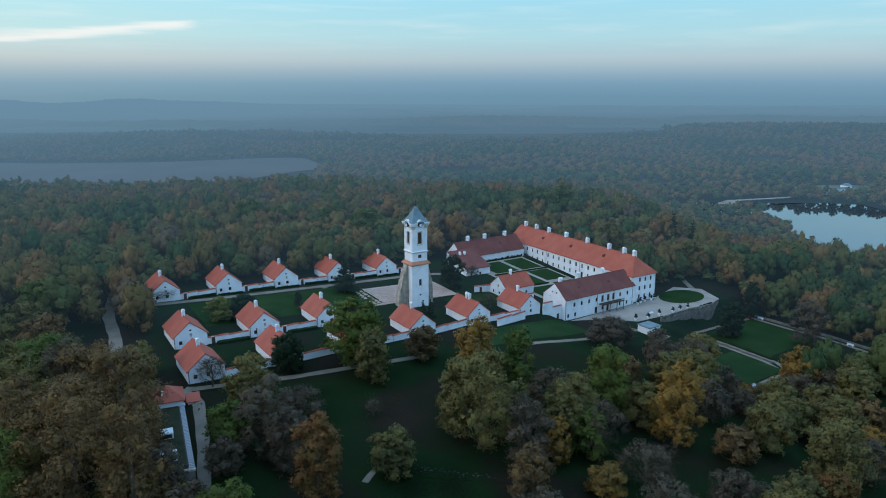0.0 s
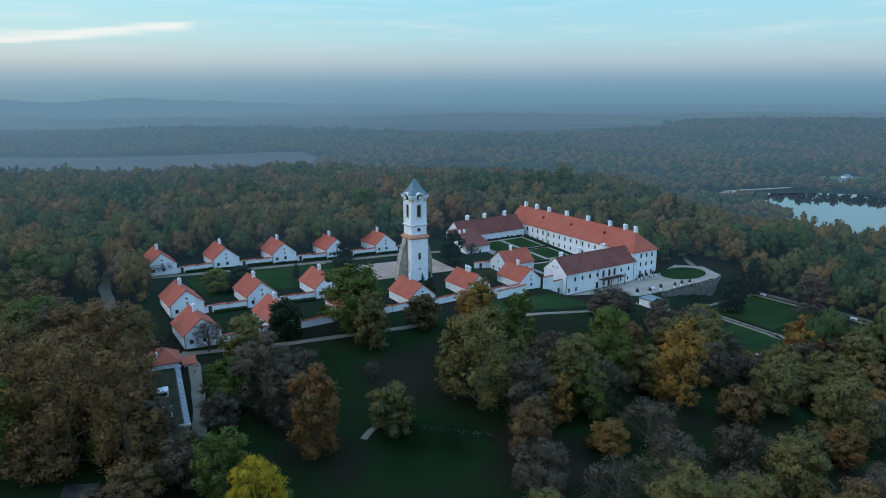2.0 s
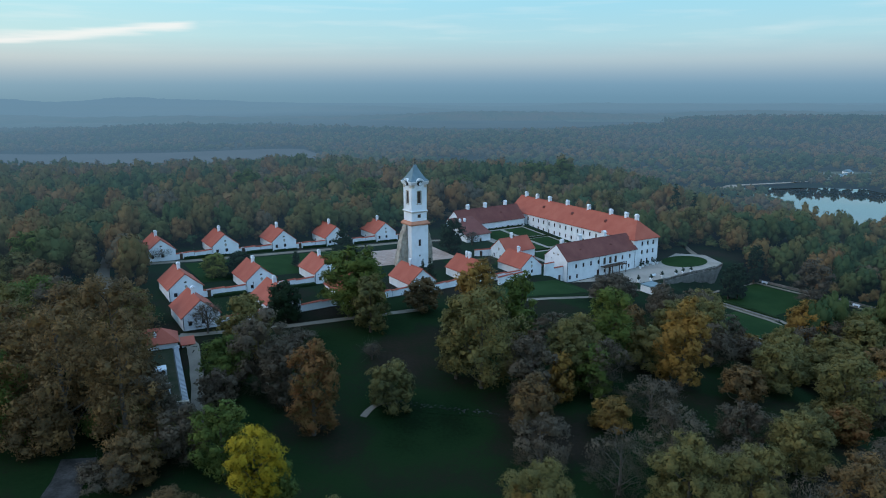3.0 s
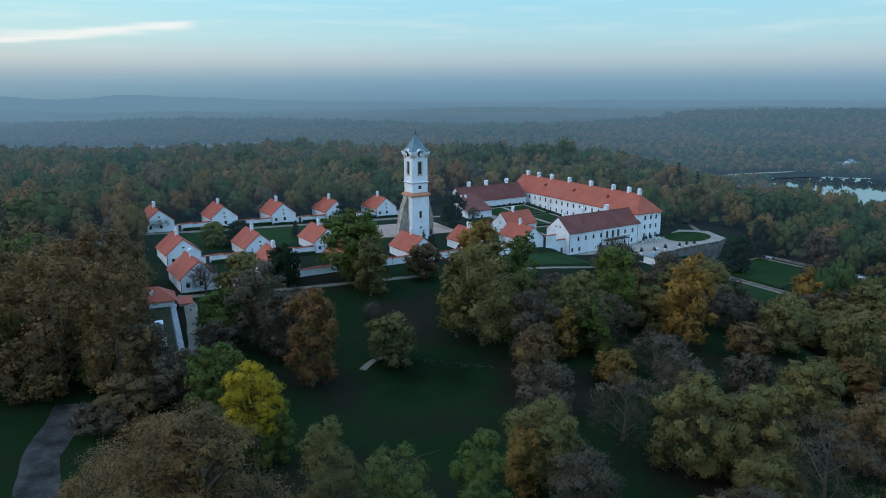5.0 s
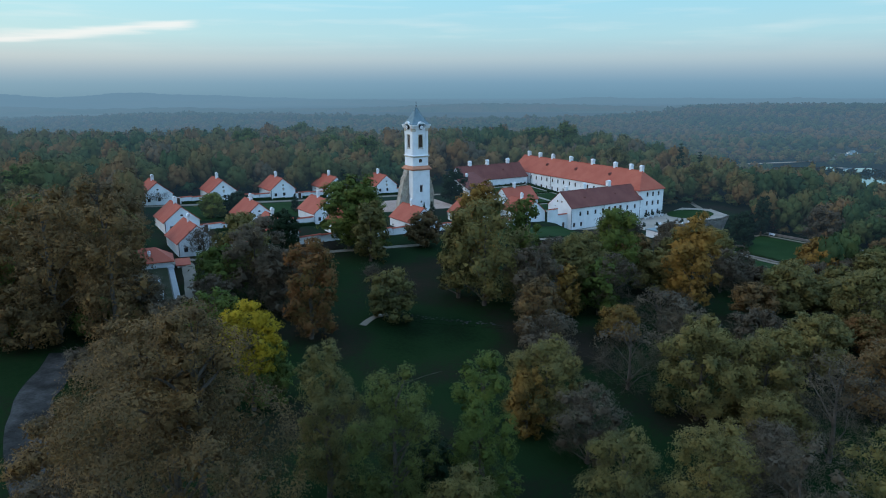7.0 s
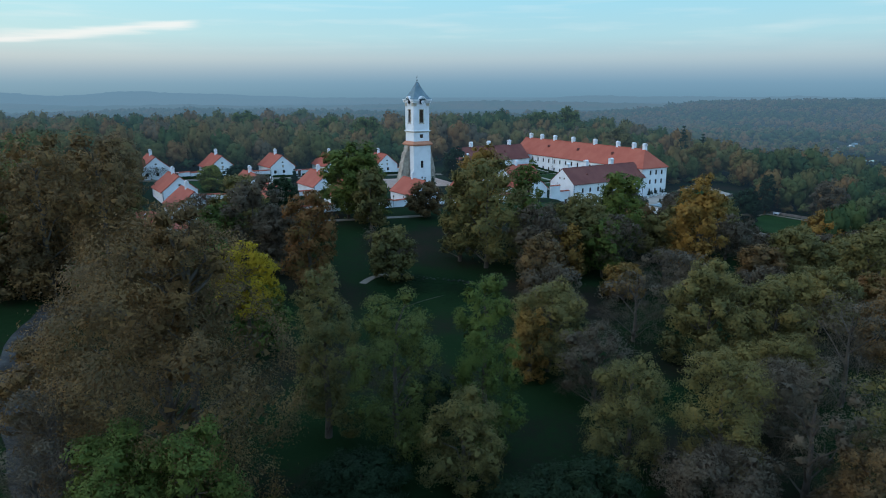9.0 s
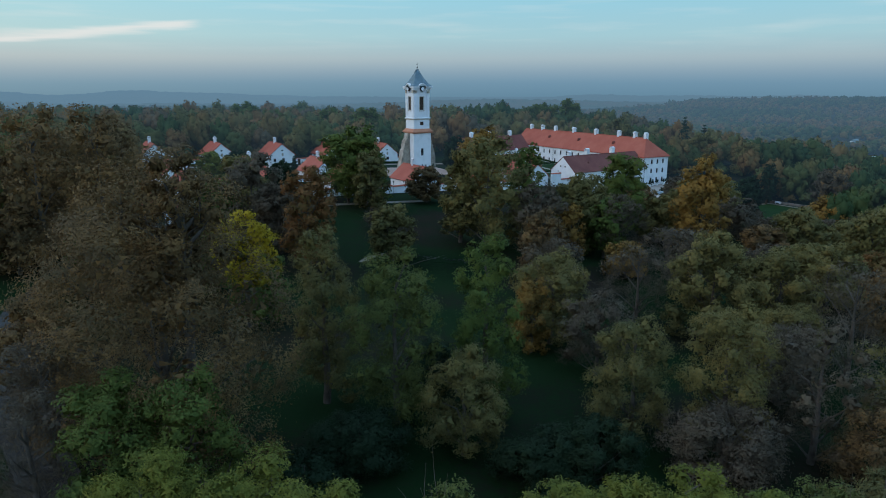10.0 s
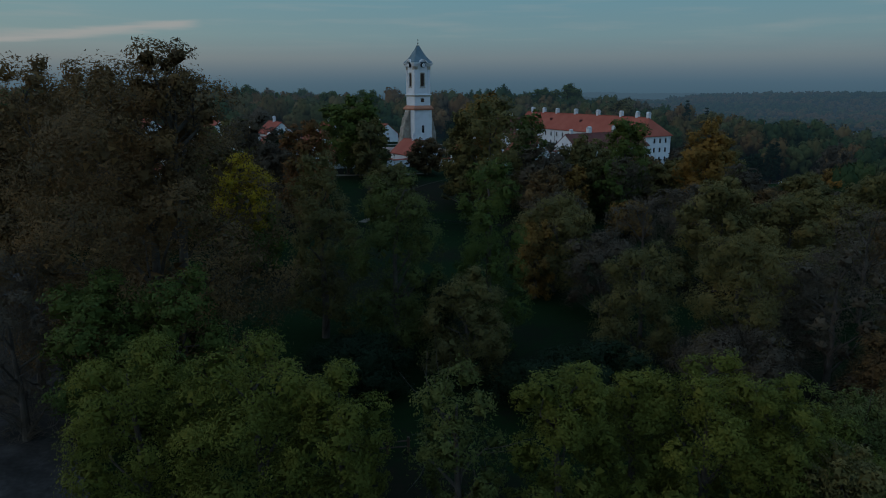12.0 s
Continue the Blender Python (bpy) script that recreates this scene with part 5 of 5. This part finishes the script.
hedge([(171.5, 203), (186, 203)], 0.6, 0.7, "clipped box hedge edging the parterre")
hedge([(200.8, 188), (200.8, 237)], 0.7, 0.9, "clipped box hedge edging the parterre")
hedge([(172, 238.0), (200, 238.0)], 0.7, 0.9, "clipped box hedge edging the parterre")
hedge([(213.3, 149), (213.0, 135), (212.2, 120)], 0.6, 1.6, "dark shrub border along garden path")


# ---- planters and benches on the forecourt ----
def planter(a, b, label="potted shrub in a pale tub"):
    x, y = world_xy(a, b)
    rng = np.random.default_rng(int(a * 31 + b))
    ob = thing("planter", pose(x, y, gz(x, y) + 0.15), label, "planter", "forecourt planters")
    part("tub", Shape().rings([[(r * math.cos(k * math.tau / 10), r * math.sin(k * math.tau / 10), z) for k in range(10)] for r, z in ((0.38, 0), (0.52, 0.7), (0.6, 0.78), (0.58, 0.9), (0.45, 0.86))]), PLASTER, ob)
    v, t, q, c = crown_arrays(rng, 0.75, 0.8, 260, 0.15, 5, 6, 0.75)
    v[:, 2] += 1.6
    sh = new("shrub", fast_mesh("shrub", v, t, q, LEAF["dark"]))
    sh.parent = ob
    return ob


for a, b in ((205.5, 171.6), (208.0, 171.6), (211.5, 171.6), (213.5, 171.6), (200.0, 158.0), (206.5, 157.0), (193.5, 157.6), (188.5, 159.0), (210.5, 157.0), (214.8, 156.8), (203.0, 170.8)):
    planter(a, b)


def bench(a, b, turn):
    x, y = world_xy(a, b)
    ob = thing("bench", pose(x, y, gz(x, y) + 0.14, 0, 0, SITE + turn), "pale stone garden bench beside the path", "bench", "garden benches")
    part("seat", Shape().box(-1.2, 1.2, -0.25, 0.25, 0.40, 0.50, bevel=0.02), WHITE_METAL, ob)
    for q in (-0.9, 0.9):
        part("leg", Shape().box(q - 0.1, q + 0.1, -0.2, 0.2, 0, 0.40), WHITE_METAL, ob)
    part("backrest", Shape().box(-1.2, 1.2, 0.2, 0.28, 0.5, 0.95), WHITE_METAL, ob)


for a, b, turn in ((246.0, 146, -90), (246.6, 112, -90), (187, 110.8, 0), (198.5, 160.5, 0)):
    bench(a, b, turn)


def lamp_post(a, b):
    x, y = world_xy(a, b)
    ob = thing("lamp_post", pose(x, y, gz(x, y)), "slim dark lamp post beside the path", "street lamp", "path lamps")
    part("pole", Shape().tube([(0, 0, -0.2), (0, 0, 0.8), (0, 0, 3.4)], [0.08, 0.05, 0.04], 6), IRON, ob)
    part("lantern", Shape().rings([[(r * math.cos(k * math.tau / 6), r * math.sin(k * math.tau / 6), z) for k in range(6)] for r, z in ((0.08, 3.4), (0.2, 3.75), (0.24, 3.8), (0.05, 4.0))]), IRON, ob)


for a, b in ((55, 236.6), (78, 236.6), (99, 236.6), (120, 236.6), (104, 214), (60, 190.5), (95, 171)):
    lamp_post(a, b)

# wooden fence at the foot of the park
fence = thing("fence", Matrix(), "dark weathered post and rail fence", "fence")
for k in range(4):
    x, y = -7.6 + k * 1.5, 46.0 + k * 0.4
    z = gz(x, y)
    part("post", Shape().box(-0.1, 0.1, -0.1, 0.1, -0.4, 1.25, pose(x, y, z)), TIMBER, fence)
    if k < 3:
        for h in (0.5, 0.95):
            part("rail", Shape().tube([(x, y, z + h), (x + 1.5, y + 0.4, gz(x + 1.5, y + 0.4) + h)], [0.06, 0.06], 5), TIMBER, fence)

# low buildings by the lake road
for x, y, w in ((418, 712, 8), (437, 742, 7), (404, 700, 6)):
    z = gz(x, y)
    ob = thing("lake_house", pose(x, y, z, 0, 0, 20), "small pale house beside the lake road", "house")
    s = Shape()
    for side in SIDES:
        facade(s, w if side in "fb" else 8.0, -1.0, 3.0, [(2.0, 3.2, 0.8, 2.0)] if side == "f" else [], side_pose(side, w, 8.0))
    part("wall", s, PLASTER, ob)
    window(ob, side_pose("f", w, 8.0), 2.0, 3.2, 0.8, 2.0)
    part("roof", Shape().rings([[(-w / 2 - 0.3, -4.3, 2.9), (w / 2 + 0.3, -4.3, 2.9), (w / 2 + 0.3, 4.3, 2.9), (-w / 2 - 0.3, 4.3, 2.9)], [(-w / 2 + 1, -0.1, 5.2), (w / 2 - 1, -0.1, 5.2), (w / 2 - 1, 0.1, 5.2), (-w / 2 + 1, 0.1, 5.2)]]), COPPER, ob)

# scattered stones of an old wall line in the meadow
srnd = random.Random(9)
stones = Shape()
for k in range(90):
    t = srnd.random()
    x, y = world_xy(64 + 21 * t + srnd.gauss(0, 0.5), 114 - 19 * t + srnd.gauss(0, 0.6))
    sz = srnd.uniform(0.09, 0.24)
    stones.box(-sz, sz, -sz * 0.7, sz * 0.7, -0.2, sz * 0.7, pose(x, y, gz(x, y), srnd.uniform(-12, 12), srnd.uniform(-12, 12), srnd.uniform(0, 180)), sz * 0.25)
tagged(new("stones", stones.mesh("stones", DIRT)), "scattered dull stones in the meadow grass", "stones", "", "stuff")


# ---- trees of the park: x, y, top, width ----
def grove(kind, rows, **more):
    for row in rows:
        tree(*row, kind, **more)


# round the church and below the garden walls
grove("olive", [(8.4, 139, 19.2, 18.5), (-10, 126, 7.3, 9.8), (31, 147, 9.8, 12), (26, 138.5, 11.6, 9.5), (67, 172, 6.5, 15), (71.5, 123, -0.9, 9)])
grove("olive", [(-44.2, 148, 14.2, 13), (-94.4, 259, 11, 11), (-90, 135, 20, 17), (-18.5, 168, 13.5, 9.5), (3.0, 143, 15.5, 9), (92, 165, -5, 11), (81, 203, -1.2, 12)])
grove("green", [(-25.4, 178, 18.4, 17), (-20.5, 175.5, 18.6, 12), (39.6, 155, 13.8, 13), (-94, 152, 17.6, 18), (-35.8, 101.5, 10.8, 9.5), (-43.7, 131, 10.7, 11), (19.2, 163.5, 15.6, 10), (32, 137, 6.5, 9)])
grove("green", [(-59.5, 112, 5.5, 8.5)])
grove("rust", [(-23.6, 115.5, 15.8, 10.5)], low=0.05)
grove("rust", [(78.9, 124, -1.5, 9.4)], label="dark red shrubby tree in the park")
grove("brown", [(-5.5, 186, 7.2, 10.5), (-63.2, 126, 25.6, 16.5), (-64, 108, 25.6, 18), (-53.5, 106.5, 24.0, 13), (-72, 121, 20.5, 13), (-76, 140, 21, 16), (-80, 118, 22, 16)], fine_twigs=1)
grove("orange", [(53.6, 144, 14.8, 12), (83.2, 178, -6.5, 8), (108, 193.5, -1.8, 13), (8.0, 159, 19.6, 11.5)])
grove("yellow", [(-26.6, 88.6, 12.6, 9.2)], low=0.38)
grove("green", [(-25.4, 90, 8.0, 8.5)], low=0.03)
grove("orange", [(24.6, 134, 6.2, 6.5), (33, 123, 1.0, 8.8), (104.7, 153, -6.5, 9.6), (11.0, 85.5, 4.8, 5.4)], label="tree in amber and gold autumn leaf")
grove("olive", [(85, 134, 5.0, 13.5), (14.0, 88.8, 7.6, 11.5), (37, 93, 8.8, 13), (46.5, 93, 7.4, 12.5), (63.2, 111, 3.4, 12)], label="tree in yellowing olive autumn leaf", dense=1.1)
grove("lime", [(-70.7, 207, 9.2, 8.5)], label="round yellowing tree on the lawn")
# the slope below the meadow
grove("olive", [(-12.8, 68.5, 14.9, 8.6), (18.6, 65, 6.2, 9.5), (1.6, 59.5, 5.4, 8.0)])
grove("olive", [(27.6, 63.5, 8.4, 9.6)], label="tree in yellowing olive autumn leaf", dense=1.1)
grove("green", [(3.9, 66, 14.6, 7.6)])
grove("pale", [(-5.2, 65, 13.4, 9.8)], core=0.72, fine_twigs=2)
# the old tree beside the track, and its neighbours
grove("brown", [(-23.2, 54, 22.9, 21)], leaf=0.135, core=0.78, dense=1.1, limbs=26, fine_twigs=5, lobes=30, low=0.08, cap=70000, label="huge old tree with thinning brown autumn leaves")
grove("brown", [(-20.8, 52.5, 24.4, 8.5)], leaf=0.16, core=0.5, dense=0.7, limbs=22, fine_twigs=0, low=0.5, label="slender tall treetop with sparse brown leaves")
grove("green", [(-18.5, 46, 9.4, 9), (-24.5, 46.5, 8.6, 8.5)], low=0.03, leaf=0.15, cap=22000, label="spreading tree in green leaf under the old tree")
grove("brown", [(-38, 62, 11, 10), (-38, 84, 6, 9)], leaf=0.18)
# yellow-green trees at the foot of the slope
grove("lime", [(-18.2, 37.6, 7.3, 8.6), (-11.0, 36.6, 7.5, 9.6), (-6.3, 35.2, 6.6, 6.2), (6.2, 36.2, 6.6, 6.6), (15.0, 37.8, 6.7, 8.6), (18.6, 37.0, 5.2, 6.0), (11.2, 39.6, 4.9, 7.5), (23.5, 39.5, 1.0, 7)], low=0.03, dense=1.15, leaf=0.105, cap=28000)
grove("bare", [(-30.5, 46, 7.5, 8), (-34, 54, 9, 8)], twigs=0.85, core=0.0, fine_twigs=6, limbs=16, low=0.1, label="bare twiggy tree beside the earth track")
grove("pale", [(0.2, 35.6, 6.5, 6.2), (27.0, 44.5, 0.8, 8)], core=0.4, dense=0.6, fine_twigs=3, limbs=14)
grove("olive", [(21.5, 34.5, 2.2, 6), (33, 47, 0.0, 9), (44, 84, 1.5, 10)], low=0.02)
# trees nearly out of leaf
grove("bare", [(54, 209, 2.6, 15), (66.8, 201, 1.5, 9.5)], twigs=0.35, core=0.7, fine_twigs=2, limbs=14, low=0.03, label="round brown-grey tree thinning beside the forecourt")
grove("bare", [(42.4, 129, 2.2, 12.7), (34.7, 138, 7.6, 12.2), (83, 165, -5.8, 16), (113.6, 187, -5.9, 17), (51.2, 83, 7.2, 14), (29.2, 102, 4.7, 13.2)], twigs=0.85, core=0.0, fine_twigs=3, limbs=14)
grove("bare", [(35.5, 61.5, 7.6, 11.5), (18, 131.5, 10.8, 11.5), (18.2, 79.5, 4.8, 10), (-33.7, 148, 5.7, 14.3), (128, 229, 2, 13), (58, 120, 1, 12), (97, 143, -4, 12), (78, 165.5, -2.6, 9)], twigs=0.7, core=0.5, fine_twigs=3, limbs=14)
grove("bare", [(-57.9, 161, 8.2, 8.5), (-46.3, 222, 2.5, 6.5), (-94.8, 223, 8, 11), (12, 272, 2.7, 7.8), (17, 237, 1.4, 5.5), (13, 233, 1.6, 4.5), (-16.5, 151, 1.5, 5)], twigs=0.95, core=0.0, fine_twigs=6, limbs=16, low=0.22)
grove("bare", [(-52, 97, 3.5, 10), (25, 57, 0.5, 11), (38, 74, 2.0, 11)], twigs=0.4, core=0.6, fine_twigs=3, limbs=14, low=0.02, label="low brown-grey tree losing its leaves")
grove("bare", [(-36.5, 130, 16.3, 12.5), (-31, 126, 11, 9), (-43, 122, 7, 8)], twigs=0.5, core=0.6, fine_twigs=3, limbs=16, low=0.05, label="dark tree nearly out of leaf")
grove("brown", [(-69, 128, 9.5, 11), (-62.5, 129, 9.0, 10), (-58.5, 118, 7.5, 9), (40, 57, 1.5, 10)], low=0.03)
grove("olive", [(-55.5, 112, 6.0, 9), (-49, 113, 2.6, 7), (-50, 106, 2.0, 9)], low=0.03)
grove("brown", [(-49, 98, 7, 9), (-67, 105, 11, 12), (-73, 112, 14, 12)], low=0.02, label="low brown tree beside the woodland track")
grove("bare", [(-43.5, 105, 8, 10), (-53, 116, 9, 10)], twigs=0.5, core=0.6, fine_twigs=2, limbs=12, low=0.02, label="low brown-grey tree losing its leaves")
grove("brown", [(-86, 150, 16, 13), (-104, 168, 17, 14)], label="brown autumn tree beside the dusty lane")
grove("olive", [(-118, 182, 16, 14), (-77, 164, 11, 9.5), (-72.5, 151, 14, 10)], label="olive autumn tree beside the dusty lane")
# evergreens
grove("dark", [(106.5, 238.5, -2.0, 7), (121, 258, 0, 7)], label="dark green tree at the edge of the forecourt woods")
grove("dark", [(-41.5, 173, 10.0, 9.5), (-64, 211, 9.0, 9.5), (3.5, 259, 10.5, 10), (103, 238, -3.0, 7)], low=0.04)
grove("dark", [(-36, 244, 13.2, 9.5)], cone=True, lobes=12, low=0.04, label="dark spreading spruce on the lawn")
grove("dark", [(-49.5, 226, 6.5, 3.6), (-4.0, 222, 4.6, 3.2), (-6.6, 222, 4.2, 2.8), (-52, 236, 3.0, 2.0)], cone=True, lobes=9, low=0.02, label="slim dark cypress beside white walls")
grove("dark", [(-8, 57, 0.0, 10), (8, 55, -1.0, 9), (-2, 73, 1.0, 8), (13, 56, 0.0, 9), (-12, 52, -1.5, 8)], low=0.02, label="low dark shrubby tree in the park shade")
# tall trees behind the hermitage
grove("olive", [(76, 308, 14.8, 15)], label="tall round olive tree behind the monastery")
grove("green", [(-94.5, 330, 21, 18), (-81, 332, 17.5, 15), (-36, 318, 19.7, 17), (50, 378, 19.5, 17), (64, 375, 21.4, 18), (10, 345, 16, 15), (-54, 330, 18, 15)], label="tall green tree standing over the woods")
grove("olive", [(-14, 336, 15.5, 16), (108, 293, 9.5, 15), (123, 284, 6.2, 14), (158, 291, 1.5, 15)])
grove("dark", [(113, 331, 15, 9), (119, 322, 12, 8)], cone=True, lobes=12, low=0.04, label="tall dark spruce behind the monastery")


# ---- woods ----
def canopy(rng, lobes, leaves, size, lobe_mesh):
    """The top of a woodland tree, of unit size: leafy lobes that bulge from a dome, each covered with small sprays."""
    k = np.arange(lobes)
    up = 0.97 - 1.72 * (k + 0.5) / lobes + rng.normal(0, 0.06, lobes)
    up = np.clip(up, -0.85, 0.98)
    ang = k * 2.4 + rng.normal(0, 0.3, lobes)
    out = np.sqrt(1 - up ** 2)
    d = np.stack([out * np.cos(ang), out * np.sin(ang), up], 1)
    lr = rng.uniform(0.22, 0.40, lobes)
    lc = d * (1 - lr[:, None]) * rng.uniform(0.86, 1.06, (lobes, 1))
    lc, lr, d = np.vstack([lc, [[0, 0, 0.12]]]), np.append(lr, 0.66), np.vstack([d, [[0, 0, 1]]])
    V, T, M, n = [], [], [], 0
    iv, it = lobe_mesh
    for p, r, q in zip(lc, lr, d):
        V.append(iv * (1 + rng.normal(0, 0.09, (len(iv), 1))) * r * 0.87 + p)
        T.append(it + n)
        M.append(iv * 0.8 + q * 0.35)
        n += len(iv)
    pick = rng.choice(lobes, leaves, p=(lr[:-1] ** 2) / (lr[:-1] ** 2).sum())
    face = unit(rng, leaves) + 0.75 * d[pick] + np.array([0, 0, 0.3])
    face /= np.linalg.norm(face, axis=1)[:, None]
    pts = lc[pick] + face * lr[pick][:, None] * rng.uniform(0.90, 1.13, (leaves, 1))
    tilt = face + rng.normal(0, 0.4, (leaves, 3))
    v, t = sprays(rng, pts, tilt / np.linalg.norm(tilt, axis=1)[:, None], size)
    V.append(v)
    T.append(t + n)
    M.append(np.repeat(face * 0.8 + d[pick] * 0.35 + rng.normal(0, 0.30, (leaves, 3)), 3, 0))
    return np.concatenate(V), np.concatenate(T), np.concatenate(M)


def woods(name, spots, mat, label, seed, lobes, leaves, size, tall=(10, 17), wide=(8.0, 13.5), hue=0.48, patch=60.0, drift=0.5):
    """A stand of trees joined into one mesh."""
    rng = np.random.default_rng(seed)
    V, T, M, C, k = [], [], [], [], 0
    protos = [canopy(rng, lobes, leaves, size, ICO1) for _ in range(18)]
    for x, y in spots:
        v, t, m = protos[rng.integers(len(protos))]
        h, w = rng.uniform(*tall), rng.uniform(*wide)
        if rng.random() < 0.07:
            h, w = h * 1.18, w * 1.15
        if x > 200 and y > 385 and y < 760:
            h, w = h * 0.72, w * 0.85
        ang = rng.uniform(0, math.tau)
        c, s = math.cos(ang), math.sin(ang)
        rz = h * rng.uniform(0.46, 0.50)
        p = np.stack([(v[:, 0] * c - v[:, 1] * s) * w / 2 + x, (v[:, 0] * s + v[:, 1] * c) * w / 2 + y, v[:, 2] * rz + gz(x, y) + h - rz], 1)
        V.append(p)
        T.append(t + k)
        M.append(np.stack([m[:, 0] * c - m[:, 1] * s, m[:, 0] * s + m[:, 1] * c, m[:, 2]], 1))
        tv = float(np.clip(hue + 0.24 * rng.normal() + drift * noise.noise((x / patch, y / patch, 0)), 0.02, 0.98))
        C.append(np.full(len(p), tv))
        k += len(p)
    me = fast_mesh(name, np.concatenate(V), np.concatenate(T), np.concatenate(M), mat, np.concatenate(C))
    return tagged(new(name, me), label, "woods", "", "stuff")


def scatter(n_try, x0, x1, y0, y1, gap, keep, seed):
    """Dart throwing with a grid; keep(x, y) says where trees stand."""
    rng = np.random.default_rng(seed)
    cells, out = {}, []
    for x, y in zip(rng.uniform(x0, x1, n_try), rng.uniform(y0, y1, n_try)):
        if not keep(x, y):
            continue
        c = (int(x // gap), int(y // gap))
        if any((x - p) ** 2 + (y - q) ** 2 < gap * gap for i in (-1, 0, 1) for j in (-1, 0, 1) for p, q in cells.get((c[0] + i, c[1] + j), ())):
            continue
        cells.setdefault(c, []).append((x, y))
        out.append((x, y))
    return out


def grid_of(x, y):
    return x * CU + y * SU, -x * SU + y * CU


def in_view(x, y, margin=25):
    return y > 15 and abs(x) < 0.645 * y + margin


def cleared(x, y):
    a, b = grid_of(x, y)
    return 32 < a < 172 and 118 < b < 254 or 165 < a < 219 and 100 < b < 258 or 165 < a < 252 and 100 < b < 183 or 20 < a < 36 and 112 < b < 168 or 22 < a < 29 and 190 < b < 250


def lake_or_field(x, y):
    if ((x - 350) / 86) ** 2 + ((y - 522) / 129) ** 2 < 1 or ((x - 262) / 60) ** 2 + ((y - 632) / 20) ** 2 < 1:
        return True
    if x > 225 and 385 < y < 560 and x > 225 + 0.28 * (y - 385):
        return True
    if 238 < x < 345 and 596 < y < 655 + (x - 262) * 0.325 or 392 < x < 452 and 690 < y < 755:
        return True
    return -1000 < x < -145 and 665 < y < field_far_edge(x) + 4 or 84 < x < 208 and 1150 < y < 1305


def near_woods(x, y):
    return y >= 190 and in_view(x, y) and not cleared(x, y) and not lake_or_field(x, y)


def wood_edge(x, y):
    """The skirt of shrubs where the woods meet the gardens."""
    a, b = grid_of(x, y)
    if not in_view(x, y) or y < 190 or 33 < a < 171 and 118 < b < 252.5 or 166 < a < 218 and 100 < b < 256 or 166 < a < 251 and 100 < b < 182 or 21.5 < a < 29.5 and 190 < b < 250:
        return False
    return 26 < a < 178 and b < 264 or 160 < a < 262 and b < 266


def mid_woods(x, y):
    return in_view(x, y) and not lake_or_field(x, y) and not (x < -60 and y > 605)


# trees that close the park on both sides and fill its slope
standing = [(o.location.x, o.location.y) for o in scene.objects if o.name.startswith("tree")]


def park_edge(x, y):
    a, b = grid_of(x, y)
    if not in_view(x, y, 12) or cleared(x, y) or any((x - p) ** 2 + (y - q) ** 2 < (140 if x > 0 and y < 150 else 49) for p, q in standing):
        return False
    if -66 < x < -45 and y > 92:
        return False
    if -52 < x < 16 and y < 185:
        return False
    if 48 < x < 74 and 112 < y < 134 or 30 < x < 60 and 112 < y < 122:
        return False
    if -114 < x < -56 and 145 < y < 192:
        return False
    return y > 104 or x > 0.6 * y and y > 66


rng_kind = random.Random(12)
for x, y in scatter(9000, -140, 140, 60, 192, 10.5, park_edge, 31):
    left_side = x < -45
    kind = rng_kind.choice(["brown", "olive", "olive", "green", "brown", "bare"] if left_side else ["olive", "bare", "olive", "brown", "bare", "bare"])
    high = rng_kind.uniform(15, 20) if left_side else rng_kind.uniform(9, 13.5)
    wide = rng_kind.uniform(10, 15) if left_side else rng_kind.uniform(9, 13)
    extra = dict(twigs=0.5, core=0.0, fine_twigs=2) if kind == "bare" else {}
    tree(x, y, gz(x, y) + high, wide, kind, cap=6000, **extra)

spots = scatter(70000, -330, 330, 60, 440, 7.4, near_woods, 3)
woods("woods", [p for p in spots if p[1] < 290], WOODS, "dense autumn woodland round the hermitage, green to russet", 5, 18, 640, 0.072)
woods("woods", [p for p in spots if p[1] >= 290], WOODS, "dense autumn woodland behind the hermitage, green to russet", 11, 12, 230, 0.088)
spots = scatter(16000, -330, 330, 190, 440, 4.6, wood_edge, 14)
woods("undergrowth", spots, WOODS, "shrubs and saplings along the edge of the woods", 15, 8, 150, 0.12, (3.0, 6.5), (4.0, 7.0))
spots = scatter(90000, -620, 620, 440, 720, 8.6, mid_woods, 4)
woods("woods", spots, WOODS, "late autumn woodland falling away behind the ridge", 6, 8, 80, 0.12, (9.5, 15.5))


def far_woods(x, y):
    """Broken woods with clearings and a ragged far edge."""
    if not in_view(x, y) or lake_or_field(x, y):
        return False
    edge = 1380 + 120 * noise.noise((x / 260, 3.1, 0)) + 150 * smooth(x, 300, 600)
    return y < edge and (y < 820 and x < 150 or noise.noise((x / 130, y / 90, 7.7)) < 0.42)


spots = scatter(150000, -1150, 1150, 720, 1700, 12.0, far_woods, 7)
woods("far_woods", spots, WOODS, "far woodland beyond the fields, haze painted in as glow", 8, 4, 8, 0.2, (11, 16.5), (12, 18), 0.5, 120.0, 0.95)
